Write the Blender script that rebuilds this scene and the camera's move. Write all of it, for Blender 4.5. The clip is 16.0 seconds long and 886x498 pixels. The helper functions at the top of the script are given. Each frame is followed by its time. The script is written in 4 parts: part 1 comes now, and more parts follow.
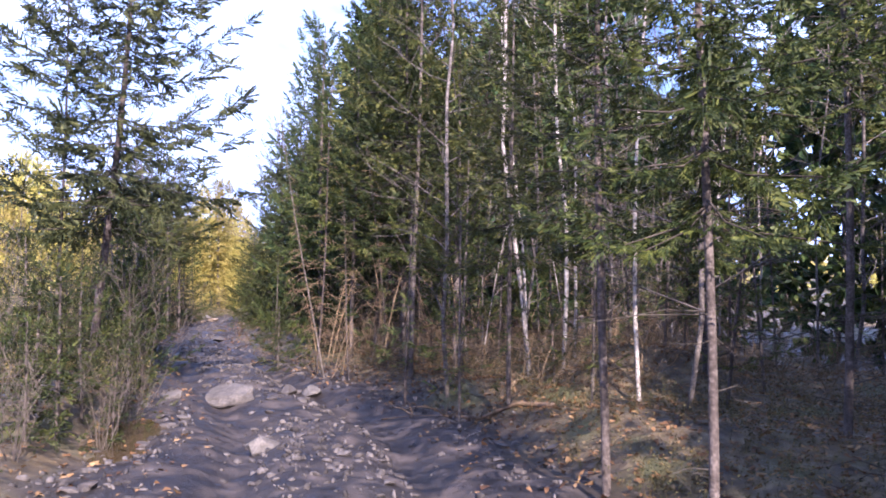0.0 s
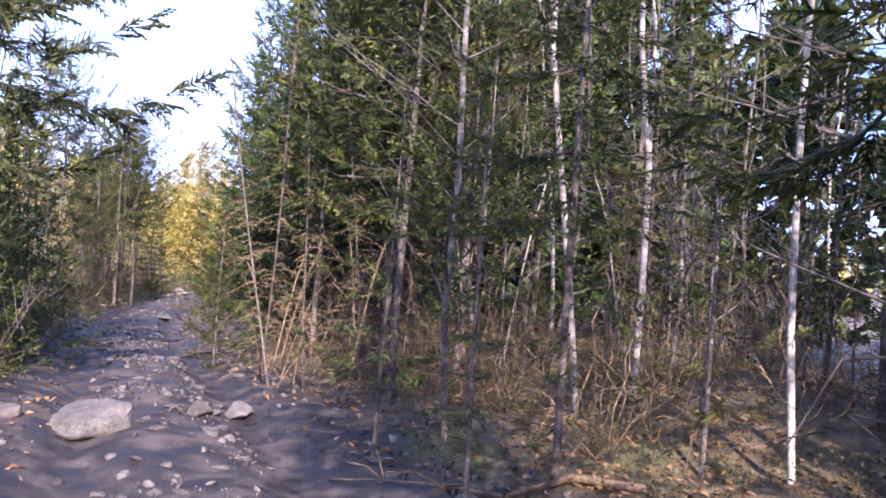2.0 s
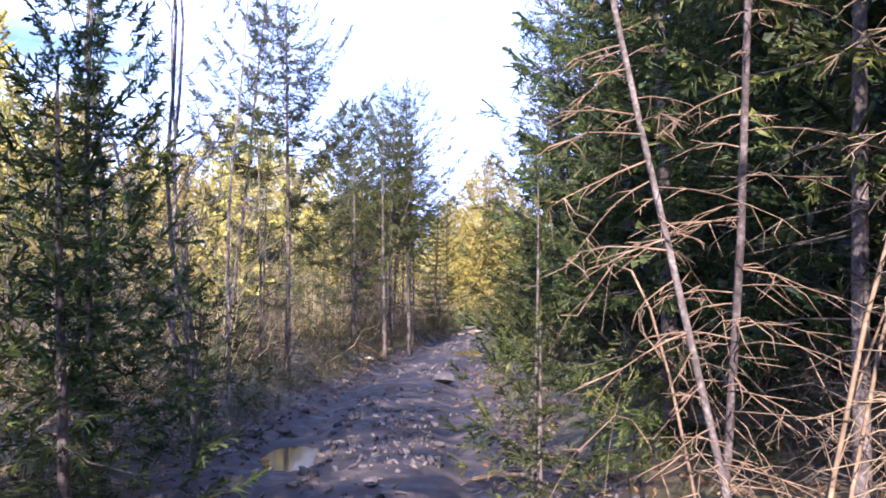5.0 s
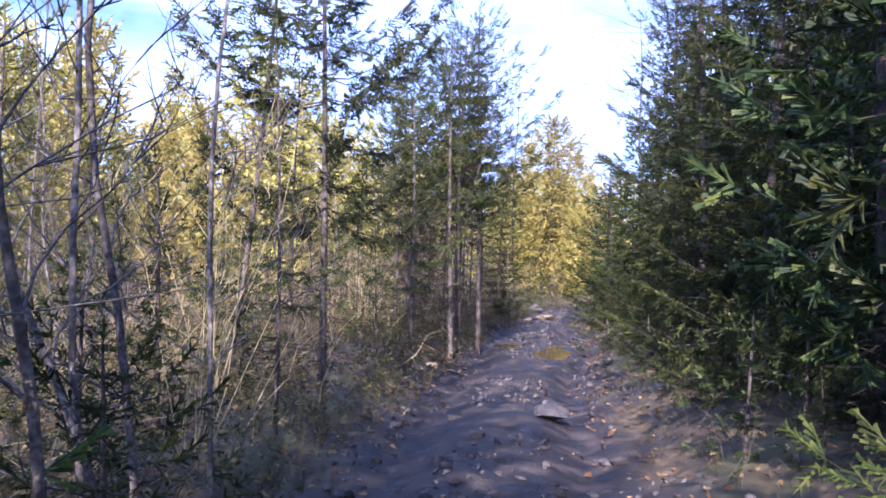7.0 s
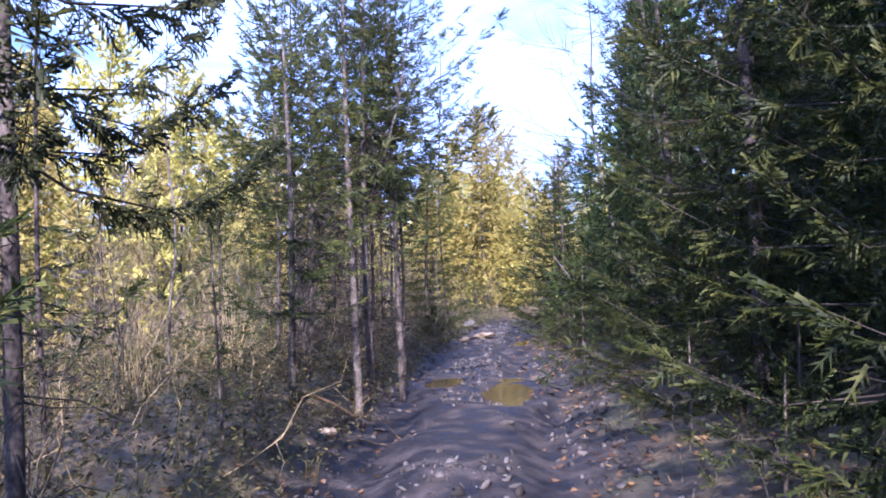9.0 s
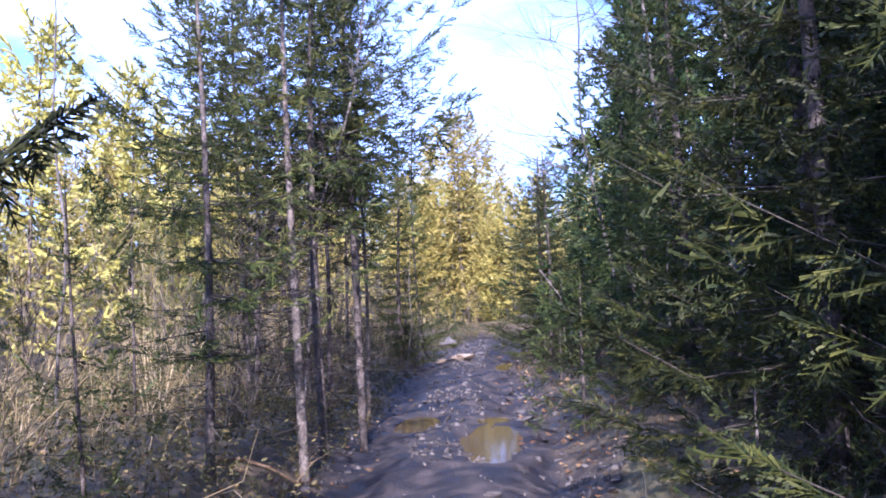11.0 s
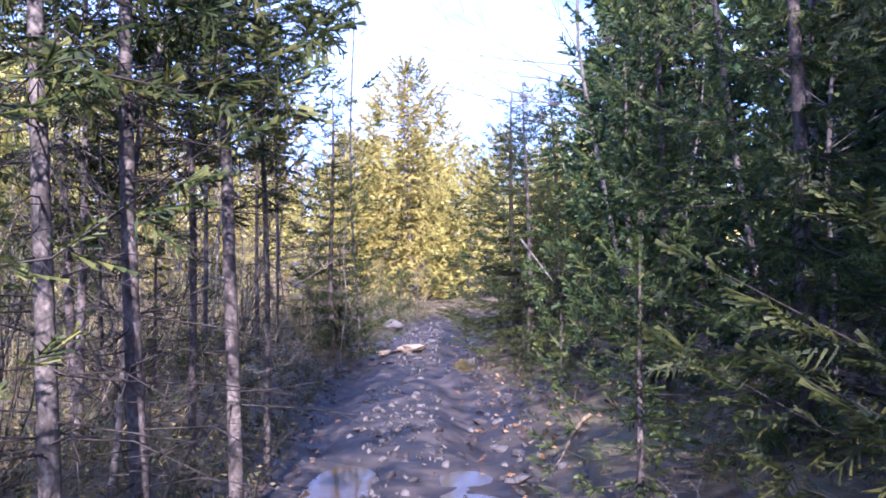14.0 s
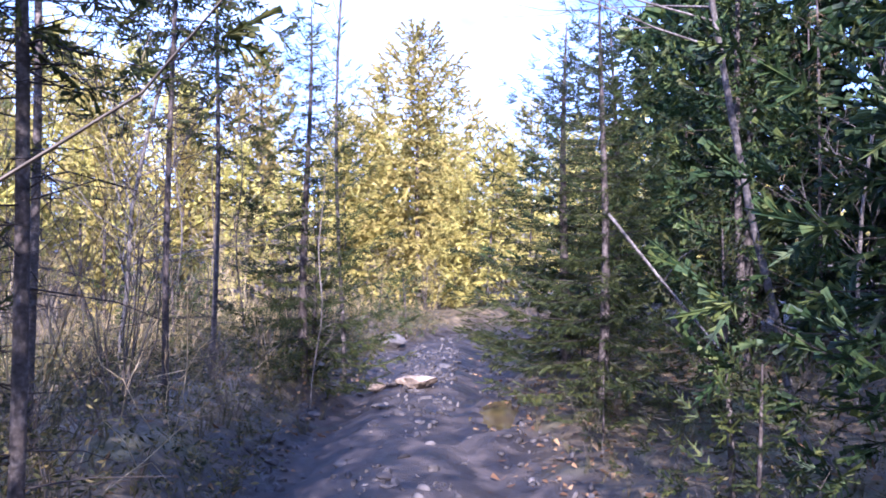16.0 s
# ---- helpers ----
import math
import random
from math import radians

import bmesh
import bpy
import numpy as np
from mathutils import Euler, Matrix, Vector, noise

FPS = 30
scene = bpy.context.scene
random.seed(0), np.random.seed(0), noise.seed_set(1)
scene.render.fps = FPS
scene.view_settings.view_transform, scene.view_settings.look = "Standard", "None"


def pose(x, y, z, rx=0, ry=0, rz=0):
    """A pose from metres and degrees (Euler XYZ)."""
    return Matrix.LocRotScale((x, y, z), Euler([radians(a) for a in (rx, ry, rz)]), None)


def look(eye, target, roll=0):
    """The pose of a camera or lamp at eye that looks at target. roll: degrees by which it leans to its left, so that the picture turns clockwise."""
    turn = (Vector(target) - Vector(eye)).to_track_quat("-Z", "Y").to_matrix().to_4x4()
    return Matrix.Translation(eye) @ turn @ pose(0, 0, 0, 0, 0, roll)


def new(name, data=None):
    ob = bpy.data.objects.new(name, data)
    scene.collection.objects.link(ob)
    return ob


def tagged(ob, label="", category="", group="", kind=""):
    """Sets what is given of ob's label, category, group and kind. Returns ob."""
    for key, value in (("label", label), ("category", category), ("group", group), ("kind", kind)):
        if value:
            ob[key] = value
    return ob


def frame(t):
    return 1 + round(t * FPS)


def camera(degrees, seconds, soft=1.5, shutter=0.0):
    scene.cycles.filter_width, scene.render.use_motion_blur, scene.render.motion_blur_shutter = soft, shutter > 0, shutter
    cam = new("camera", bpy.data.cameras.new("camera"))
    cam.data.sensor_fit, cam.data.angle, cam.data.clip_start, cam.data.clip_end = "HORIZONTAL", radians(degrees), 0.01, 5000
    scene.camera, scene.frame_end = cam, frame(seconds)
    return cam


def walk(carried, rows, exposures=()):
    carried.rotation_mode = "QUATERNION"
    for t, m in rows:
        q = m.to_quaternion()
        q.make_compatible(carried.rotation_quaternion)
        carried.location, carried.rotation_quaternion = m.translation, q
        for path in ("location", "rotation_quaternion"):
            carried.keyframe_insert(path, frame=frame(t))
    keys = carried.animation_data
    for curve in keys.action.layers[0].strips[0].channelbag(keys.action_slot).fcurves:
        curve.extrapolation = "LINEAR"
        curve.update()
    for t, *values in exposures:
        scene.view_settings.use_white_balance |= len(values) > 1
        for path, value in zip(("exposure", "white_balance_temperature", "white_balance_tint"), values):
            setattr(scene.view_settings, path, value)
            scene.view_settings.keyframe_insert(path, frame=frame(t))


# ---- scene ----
cam = camera(55.19, 16.0, soft=1.8)
PATH = [
    (0.0, pose(0.000, 0.000, 1.840, 92.53, -0.72, 0.00)),
    (0.5, pose(0.014, 0.944, 1.859, 92.90, -1.67, -0.35)),
    (1.0, pose(0.057, 2.055, 1.788, 91.67, -1.76, -1.03)),
    (1.5, pose(0.096, 3.123, 1.778, 91.92, 0.58, -0.43)),
    (2.0, pose(-0.037, 4.170, 1.749, 91.59, -3.86, -0.10)),
    (2.5, pose(-0.152, 4.982, 1.697, 92.18, -3.78, 0.88)),
    (3.0, pose(-0.375, 6.311, 1.610, 91.71, -2.35, 3.27)),
    (3.5, pose(-0.750, 7.654, 1.664, 91.10, -0.26, 6.96)),
    (4.0, pose(-1.200, 8.931, 1.634, 92.66, -1.92, 10.78)),
    (4.5, pose(-1.610, 10.210, 1.616, 92.51, 1.77, 16.56)),
    (4.7, pose(-1.763, 10.592, 1.618, 92.66, -0.31, 19.06)),
    (6.8, pose(-3.611, 14.149, 1.848, 91.56, 2.16, 21.93)),
    (7.0, pose(-3.839, 14.502, 1.842, 90.56, -1.13, 22.19)),
    (7.5, pose(-4.280, 15.565, 1.824, 90.41, -2.44, 20.69)),
    (8.0, pose(-4.641, 16.638, 1.799, 91.57, -0.33, 19.87)),
    (8.5, pose(-4.950, 17.675, 1.736, 91.33, 0.61, 18.46)),
    (9.0, pose(-5.187, 18.518, 1.713, 91.55, 1.74, 17.21)),
    (9.5, pose(-5.345, 19.067, 1.771, 92.50, 0.34, 17.39)),
    (9.7, pose(-5.362, 19.288, 1.754, 92.00, 2.21, 16.71)),
    (11.8, pose(-5.874, 20.762, 1.930, 92.00, 1.01, 14.32)),
    (12.0, pose(-5.950, 20.979, 1.947, 91.41, 0.07, 14.31)),
    (12.5, pose(-6.153, 21.932, 1.905, 91.73, 1.34, 14.09)),
    (13.0, pose(-6.393, 22.911, 1.853, 90.86, 1.49, 12.74)),
    (13.5, pose(-6.535, 23.449, 1.829, 90.19, 0.70, 12.21)),
    (14.0, pose(-6.617, 23.793, 1.815, 90.16, 1.02, 12.04)),
    (14.5, pose(-6.845, 24.665, 1.805, 89.61, 0.27, 11.96)),
    (15.0, pose(-7.048, 25.668, 1.751, 89.61, 0.63, 12.40)),
    (15.5, pose(-7.381, 26.789, 1.710, 90.19, -0.59, 12.45)),
    (16.0, pose(-7.647, 27.848, 1.656, 90.54, -0.21, 12.55)),
]
walk(cam, PATH, [(0.0, 1.95, 4950, 38), (3.0, 2.2, 4930, 38), (4.5, 2.15, 4880, 38), (7.0, 1.8, 4620, 38), (12.5, 1.95, 4460, 39), (14.5, 2.15, 4440, 41), (16.0, 2.15, 4440, 40)])

# ---- world, sun and sky ----
SUN_AZ, SUN_EL = 166.0, 32.0      # clockwise from +y, above the horizon
world = bpy.data.worlds.new("sky")
scene.world = world
world.use_nodes = True
wn, wl = world.node_tree.nodes, world.node_tree.links
wn.clear()
sky = wn.new("ShaderNodeTexSky")
sky.sky_type, sky.sun_disc = "NISHITA", False
sky.sun_elevation, sky.sun_rotation = radians(SUN_EL), radians(SUN_AZ)
coord = wn.new("ShaderNodeTexCoord")
cloud_map = wn.new("ShaderNodeMapping")
cloud_map.inputs["Scale"].default_value = (1.3, 1.3, 3.2)
cloud = wn.new("ShaderNodeTexNoise")
cloud.inputs["Scale"].default_value, cloud.inputs["Detail"].default_value = 2.2, 7
ramp = wn.new("ShaderNodeValToRGB")
ramp.color_ramp.elements[0].position, ramp.color_ramp.elements[1].position = 0.37, 0.53
mixc = wn.new("ShaderNodeMix")
mixc.data_type = "RGBA"
mixc.inputs[7].default_value = (7.6, 9.2, 11.9, 1)
back = wn.new("ShaderNodeBackground")
back.inputs[1].default_value = 0.058
wout = wn.new("ShaderNodeOutputWorld")
wl.new(coord.outputs["Generated"], cloud_map.inputs[0])
wl.new(cloud_map.outputs[0], cloud.inputs["Vector"])
wl.new(cloud.outputs["Fac"], ramp.inputs[0])
wl.new(ramp.outputs[0], mixc.inputs[0])
wl.new(sky.outputs[0], mixc.inputs[6])
wl.new(mixc.outputs[2], back.inputs[0])
wl.new(back.outputs[0], wout.inputs[0])

lamp = bpy.data.lights.new("sun", "SUN")
lamp.energy, lamp.angle, lamp.color = 5.0, radians(0.6), (1.0, 0.79, 0.48)
sun_dir = Vector((math.sin(radians(SUN_AZ)) * math.cos(radians(SUN_EL)), math.cos(radians(SUN_AZ)) * math.cos(radians(SUN_EL)), math.sin(radians(SUN_EL))))
sun = new("sun", lamp)
sun.matrix_world = look(sun_dir * 60, (0, 0, 0))

# ---- materials ----
def material(name, colors, scale=3.0, fine=40.0, rough=0.85, bump=0.3, tint=0.0, leaf=0.0, space="Object", island=0.0, dist=0.02, spec=0.3):
    """Colours (dark to light) laid by coarse and fine noise, fine relief, an optional tint by object, an optional leaf glow-through."""
    m = bpy.data.materials.new(name)
    m.use_nodes = True
    n, l = m.node_tree.nodes, m.node_tree.links
    bsdf, out = n["Principled BSDF"], n["Material Output"]
    bsdf.inputs["Roughness"].default_value = rough
    bsdf.inputs["Specular IOR Level"].default_value = spec
    tc = n.new("ShaderNodeTexCoord")
    a, b = n.new("ShaderNodeTexNoise"), n.new("ShaderNodeTexNoise")
    a.inputs["Scale"].default_value, a.inputs["Detail"].default_value = scale, 5
    b.inputs["Scale"].default_value, b.inputs["Detail"].default_value = fine, 3
    l.new(tc.outputs[space], a.inputs["Vector"])
    l.new(tc.outputs[space], b.inputs["Vector"])
    add = n.new("ShaderNodeMath")
    add.operation = "MULTIPLY_ADD"
    add.inputs[1].default_value = 0.5
    half = n.new("ShaderNodeMath")
    half.operation = "MULTIPLY"
    half.inputs[1].default_value = 0.5
    l.new(b.outputs["Fac"], half.inputs[0])
    l.new(a.outputs["Fac"], add.inputs[0])
    l.new(half.outputs[0], add.inputs[2])
    fac = add.outputs[0]
    if island:
        geo = n.new("ShaderNodeNewGeometry")
        isl = n.new("ShaderNodeMath")
        isl.operation = "MULTIPLY_ADD"
        isl.inputs[1].default_value = island
        l.new(geo.outputs["Random Per Island"], isl.inputs[0])
        sub = n.new("ShaderNodeMath")
        sub.operation = "SUBTRACT"
        sub.inputs[1].default_value = island / 2
        l.new(fac, sub.inputs[0])
        l.new(sub.outputs[0], isl.inputs[2])
        fac = isl.outputs[0]
    r = n.new("ShaderNodeValToRGB")
    els = r.color_ramp.elements
    while len(els) < len(colors):
        els.new(0.5)
    for i, c in enumerate(colors):
        els[i].position = 0.3 + 0.4 * i / max(1, len(colors) - 1)
        els[i].color = (*c, 1)
    l.new(fac, r.inputs[0])
    col = r.outputs[0]
    if tint:
        info = n.new("ShaderNodeObjectInfo")
        hsv = n.new("ShaderNodeHueSaturation")
        rng = n.new("ShaderNodeMapRange")
        rng.inputs["To Min"].default_value, rng.inputs["To Max"].default_value = 1 - tint, 1 + tint
        l.new(info.outputs["Random"], rng.inputs[0])
        l.new(rng.outputs[0], hsv.inputs["Value"])
        hue = n.new("ShaderNodeMapRange")
        hue.inputs["To Min"].default_value, hue.inputs["To Max"].default_value = 0.5 - tint * 0.06, 0.5 + tint * 0.03
        l.new(info.outputs["Random"], hue.inputs[0])
        l.new(hue.outputs[0], hsv.inputs["Hue"])
        l.new(col, hsv.inputs["Color"])
        col = hsv.outputs[0]
    l.new(col, bsdf.inputs["Base Color"])
    if bump:
        bp = n.new("ShaderNodeBump")
        bp.inputs["Strength"].default_value, bp.inputs["Distance"].default_value = bump, dist
        l.new(add.outputs[0], bp.inputs["Height"])
        l.new(bp.outputs[0], bsdf.inputs["Normal"])
    if leaf:
        tr = n.new("ShaderNodeBsdfTranslucent")
        mx = n.new("ShaderNodeMixShader")
        mx.inputs[0].default_value = leaf
        l.new(col, tr.inputs["Color"])
        l.new(bsdf.outputs[0], mx.inputs[1])
        l.new(tr.outputs[0], mx.inputs[2])
        l.new(mx.outputs[0], out.inputs[0])
    return m

NEEDLE = material("spruce_needles", [(0.011, 0.021, 0.010), (0.034, 0.060, 0.018), (0.115, 0.132, 0.028)], 1.1, 9, 0.6, 0, 0.35, 0.30, island=0.30)
NEEDLE_M = material("green_needles", [(0.012, 0.020, 0.007), (0.040, 0.058, 0.014), (0.125, 0.138, 0.026)], 1.1, 9, 0.6, 0, 0.3, 0.32, island=0.30)
NEEDLE_T = material("blue_green_needles", [(0.014, 0.021, 0.009), (0.046, 0.058, 0.020), (0.125, 0.132, 0.040)], 1.1, 9, 0.6, 0, 0.2, 0.25, island=0.30)
# Gold-green needles, lightened further with sunshine put into the colour.
NEEDLE_Y = material("sun_tinted_needles", [(0.155, 0.142, 0.031), (0.375, 0.335, 0.072), (0.56, 0.48, 0.128)], 0.9, 9, 0.65, 0, 0.3, 0.35, island=0.30)
NEEDLE_O = material("olive_needles", [(0.020, 0.032, 0.010), (0.064, 0.084, 0.021), (0.19, 0.185, 0.038)], 1.1, 9, 0.6, 0, 0.3, 0.35, island=0.30)
STRAW = material("straw_grass", [(0.17, 0.13, 0.055), (0.33, 0.26, 0.11), (0.48, 0.39, 0.19)], 1, 8, 0.8, 0, 0.1, 0.3, island=0.4)
BARK = material("spruce_bark", [(0.022, 0.018, 0.015), (0.082, 0.068, 0.058), (0.21, 0.18, 0.155)], 9, 45, 0.9, 0.6, 0.25)
TWIG = material("live_twigs", [(0.016, 0.013, 0.010), (0.045, 0.037, 0.029), (0.10, 0.085, 0.068)], 6, 40, 0.9, 0, 0.2)
BIRCH = material("birch_bark", [(0.06, 0.05, 0.045), (0.30, 0.27, 0.235), (0.52, 0.48, 0.43)], 7, 30, 0.8, 0.4, 0.15)
GREY = material("grey_bark", [(0.025, 0.021, 0.018), (0.10, 0.088, 0.076), (0.27, 0.24, 0.21)], 9, 40, 0.9, 0.5, 0.25)
DEADWOOD = material("dead_twigs", [(0.06, 0.043, 0.026), (0.17, 0.122, 0.068), (0.34, 0.25, 0.145)], 4, 30, 0.9, 0, 0.25)
SHRUB = material("shrub_twigs", [(0.04, 0.035, 0.030), (0.10, 0.085, 0.068), (0.19, 0.16, 0.125)], 3, 25, 0.9, 0, 0.3)
DRYLEAF = material("dry_leaves", [(0.08, 0.045, 0.02), (0.22, 0.13, 0.05), (0.36, 0.25, 0.11)], 2, 12, 0.8, 0, 0.2, 0.25, island=0.45)
GRASS = material("dry_grass", [(0.035, 0.040, 0.015), (0.08, 0.075, 0.028), (0.17, 0.13, 0.06)], 1, 8, 0.8, 0, 0.1, 0.25, island=0.4)
GRAVEL = material("gravel", [(0.026, 0.023, 0.022), (0.055, 0.049, 0.046), (0.11, 0.098, 0.09)], 5, 30, 0.85, 0.3, 0, island=0.5)
PEBBLE = material("trail_stone", [(0.03, 0.027, 0.026), (0.065, 0.058, 0.054), (0.13, 0.115, 0.104)], 4, 30, 0.85, 0.5, 0.3)
BRUSH = material("withered_brush", [(0.022, 0.026, 0.009), (0.075, 0.075, 0.025), (0.20, 0.155, 0.055)], 0.8, 8, 0.8, 0, 0.1, 0.25, island=0.5)
TANROCK = material("tan_rock", [(0.10, 0.075, 0.052), (0.24, 0.19, 0.135), (0.40, 0.33, 0.24)], 4, 30, 0.85, 0.5, 0.1)
ROCK = material("trail_rock", [(0.035, 0.032, 0.030), (0.085, 0.077, 0.070), (0.165, 0.148, 0.128)], 4, 30, 0.85, 0.5, 0.2)

# ---- mesh builders ----
def vnoise(x, y, seed=0):
    """Smooth value noise on arrays, 0 to 1."""
    xi, yi = np.floor(x), np.floor(y)
    fx, fy = x - xi, y - yi
    fx, fy = fx * fx * (3 - 2 * fx), fy * fy * (3 - 2 * fy)
    def h(i, j):
        v = np.sin(i * 127.1 + j * 311.7 + seed * 74.7) * 43758.5453
        return v - np.floor(v)
    a, b, c, d = h(xi, yi), h(xi + 1, yi), h(xi, yi + 1), h(xi + 1, yi + 1)
    return (a * (1 - fx) + b * fx) * (1 - fy) + (c * (1 - fx) + d * fx) * fy

def mesh_from(name, verts, tris, mat, smooth=False):
    """A mesh from an array of corners and an array of triangles."""
    verts, tris = np.asarray(verts, np.float32), np.asarray(tris, np.int32)
    me = bpy.data.meshes.new(name)
    me.vertices.add(len(verts))
    me.vertices.foreach_set("co", verts.ravel())
    me.loops.add(tris.size)
    me.loops.foreach_set("vertex_index", tris.ravel())
    me.polygons.add(len(tris))
    me.polygons.foreach_set("loop_start", np.arange(0, tris.size, tris.shape[1], dtype=np.int32))
    if smooth:
        me.polygons.foreach_set("use_smooth", np.ones(len(tris), bool))
    me.materials.append(mat)
    me.update(calc_edges=True)
    me.validate()
    return me

class Wood:
    """Collects tapered tubes into one mesh."""
    def __init__(self):
        self.v, self.f = [], []

    def tube(self, pts, radii, sides=4):
        pts, n0 = np.asarray(pts, float), len(self.v)
        n = len(pts)
        d = np.gradient(pts, axis=0)
        d /= np.linalg.norm(d, axis=1)[:, None] + 1e-9
        ref = np.array([0.31, 0.95, 0.05]) if abs(d[0][2]) > 0.7 else np.array([0.02, 0.05, 1.0])
        u = np.cross(d, ref)
        u /= np.linalg.norm(u, axis=1)[:, None] + 1e-9
        w = np.cross(d, u)
        ang = np.arange(sides) * 2 * math.pi / sides
        ring = pts[:, None] + np.asarray(radii)[:, None, None] * (np.cos(ang)[None, :, None] * u[:, None] + np.sin(ang)[None, :, None] * w[:, None])
        self.v.extend(ring.reshape(-1, 3).tolist())
        for i in range(n - 1):
            for k in range(sides):
                a, b = n0 + i * sides + k, n0 + i * sides + (k + 1) % sides
                self.f += [(a, b, b + sides), (a, b + sides, a + sides)]

    def mesh(self, name, mat, smooth=True):
        return mesh_from(name, self.v, self.f, mat, smooth)

def frond(rng, pairs, wide=1.0):
    """A spray of needle-clad twigs along +x, one long: each side twig is two slim blades set crosswise."""
    v, f = [], []
    w = 0.042 * wide
    def blade(a, b, c):
        k = len(v)
        v.extend((tuple(a), tuple(b), tuple(c)))
        f.append((k, k + 1, k + 2))
    for i in range(pairs):
        s = 0.06 + 0.84 * (i + rng.uniform(-0.2, 0.2)) / pairs
        for side in (-1, 1):
            d = np.array([rng.uniform(0.55, 0.95), side * rng.uniform(0.6, 0.95), rng.uniform(-0.35, 0.15)])
            d /= np.linalg.norm(d)
            o = np.array([s, 0, 0])
            e = o + d * 0.40 * (1.1 - 0.6 * s) * rng.uniform(0.75, 1.15)
            p, q = np.array([-d[1], d[0], 0]) * w, np.array([0, 0, w])
            blade(o + p * 0.8, o - p * 0.8, e)
            blade(o, e * 0.96 + o * 0.04 + q, e * 0.96 + o * 0.04 - q)
    blade((0.35, -w, 0), (0.35, w, 0), (1.06, 0, 0.02))
    blade((0.0, 0, 0), (0.85, 0, w), (0.85, 0, -w))
    return np.array(v), np.array(f)

def spread(unit, origins, xdir, up, sizes):
    """Lays copies of a unit (verts, tris) along directions. Returns joined arrays."""
    v, f = unit
    x = xdir / (np.linalg.norm(xdir, axis=1)[:, None] + 1e-9)
    y = np.cross(up, x)
    y /= np.linalg.norm(y, axis=1)[:, None] + 1e-9
    z = np.cross(x, y)
    m = np.stack([x, y, z], 2) * sizes[:, None, None]
    allv = np.einsum("nij,kj->nki", m, v) + origins[:, None]
    allf = f[None] + (np.arange(len(origins)) * len(v))[:, None, None]
    return allv.reshape(-1, 3), allf.reshape(-1, 3)

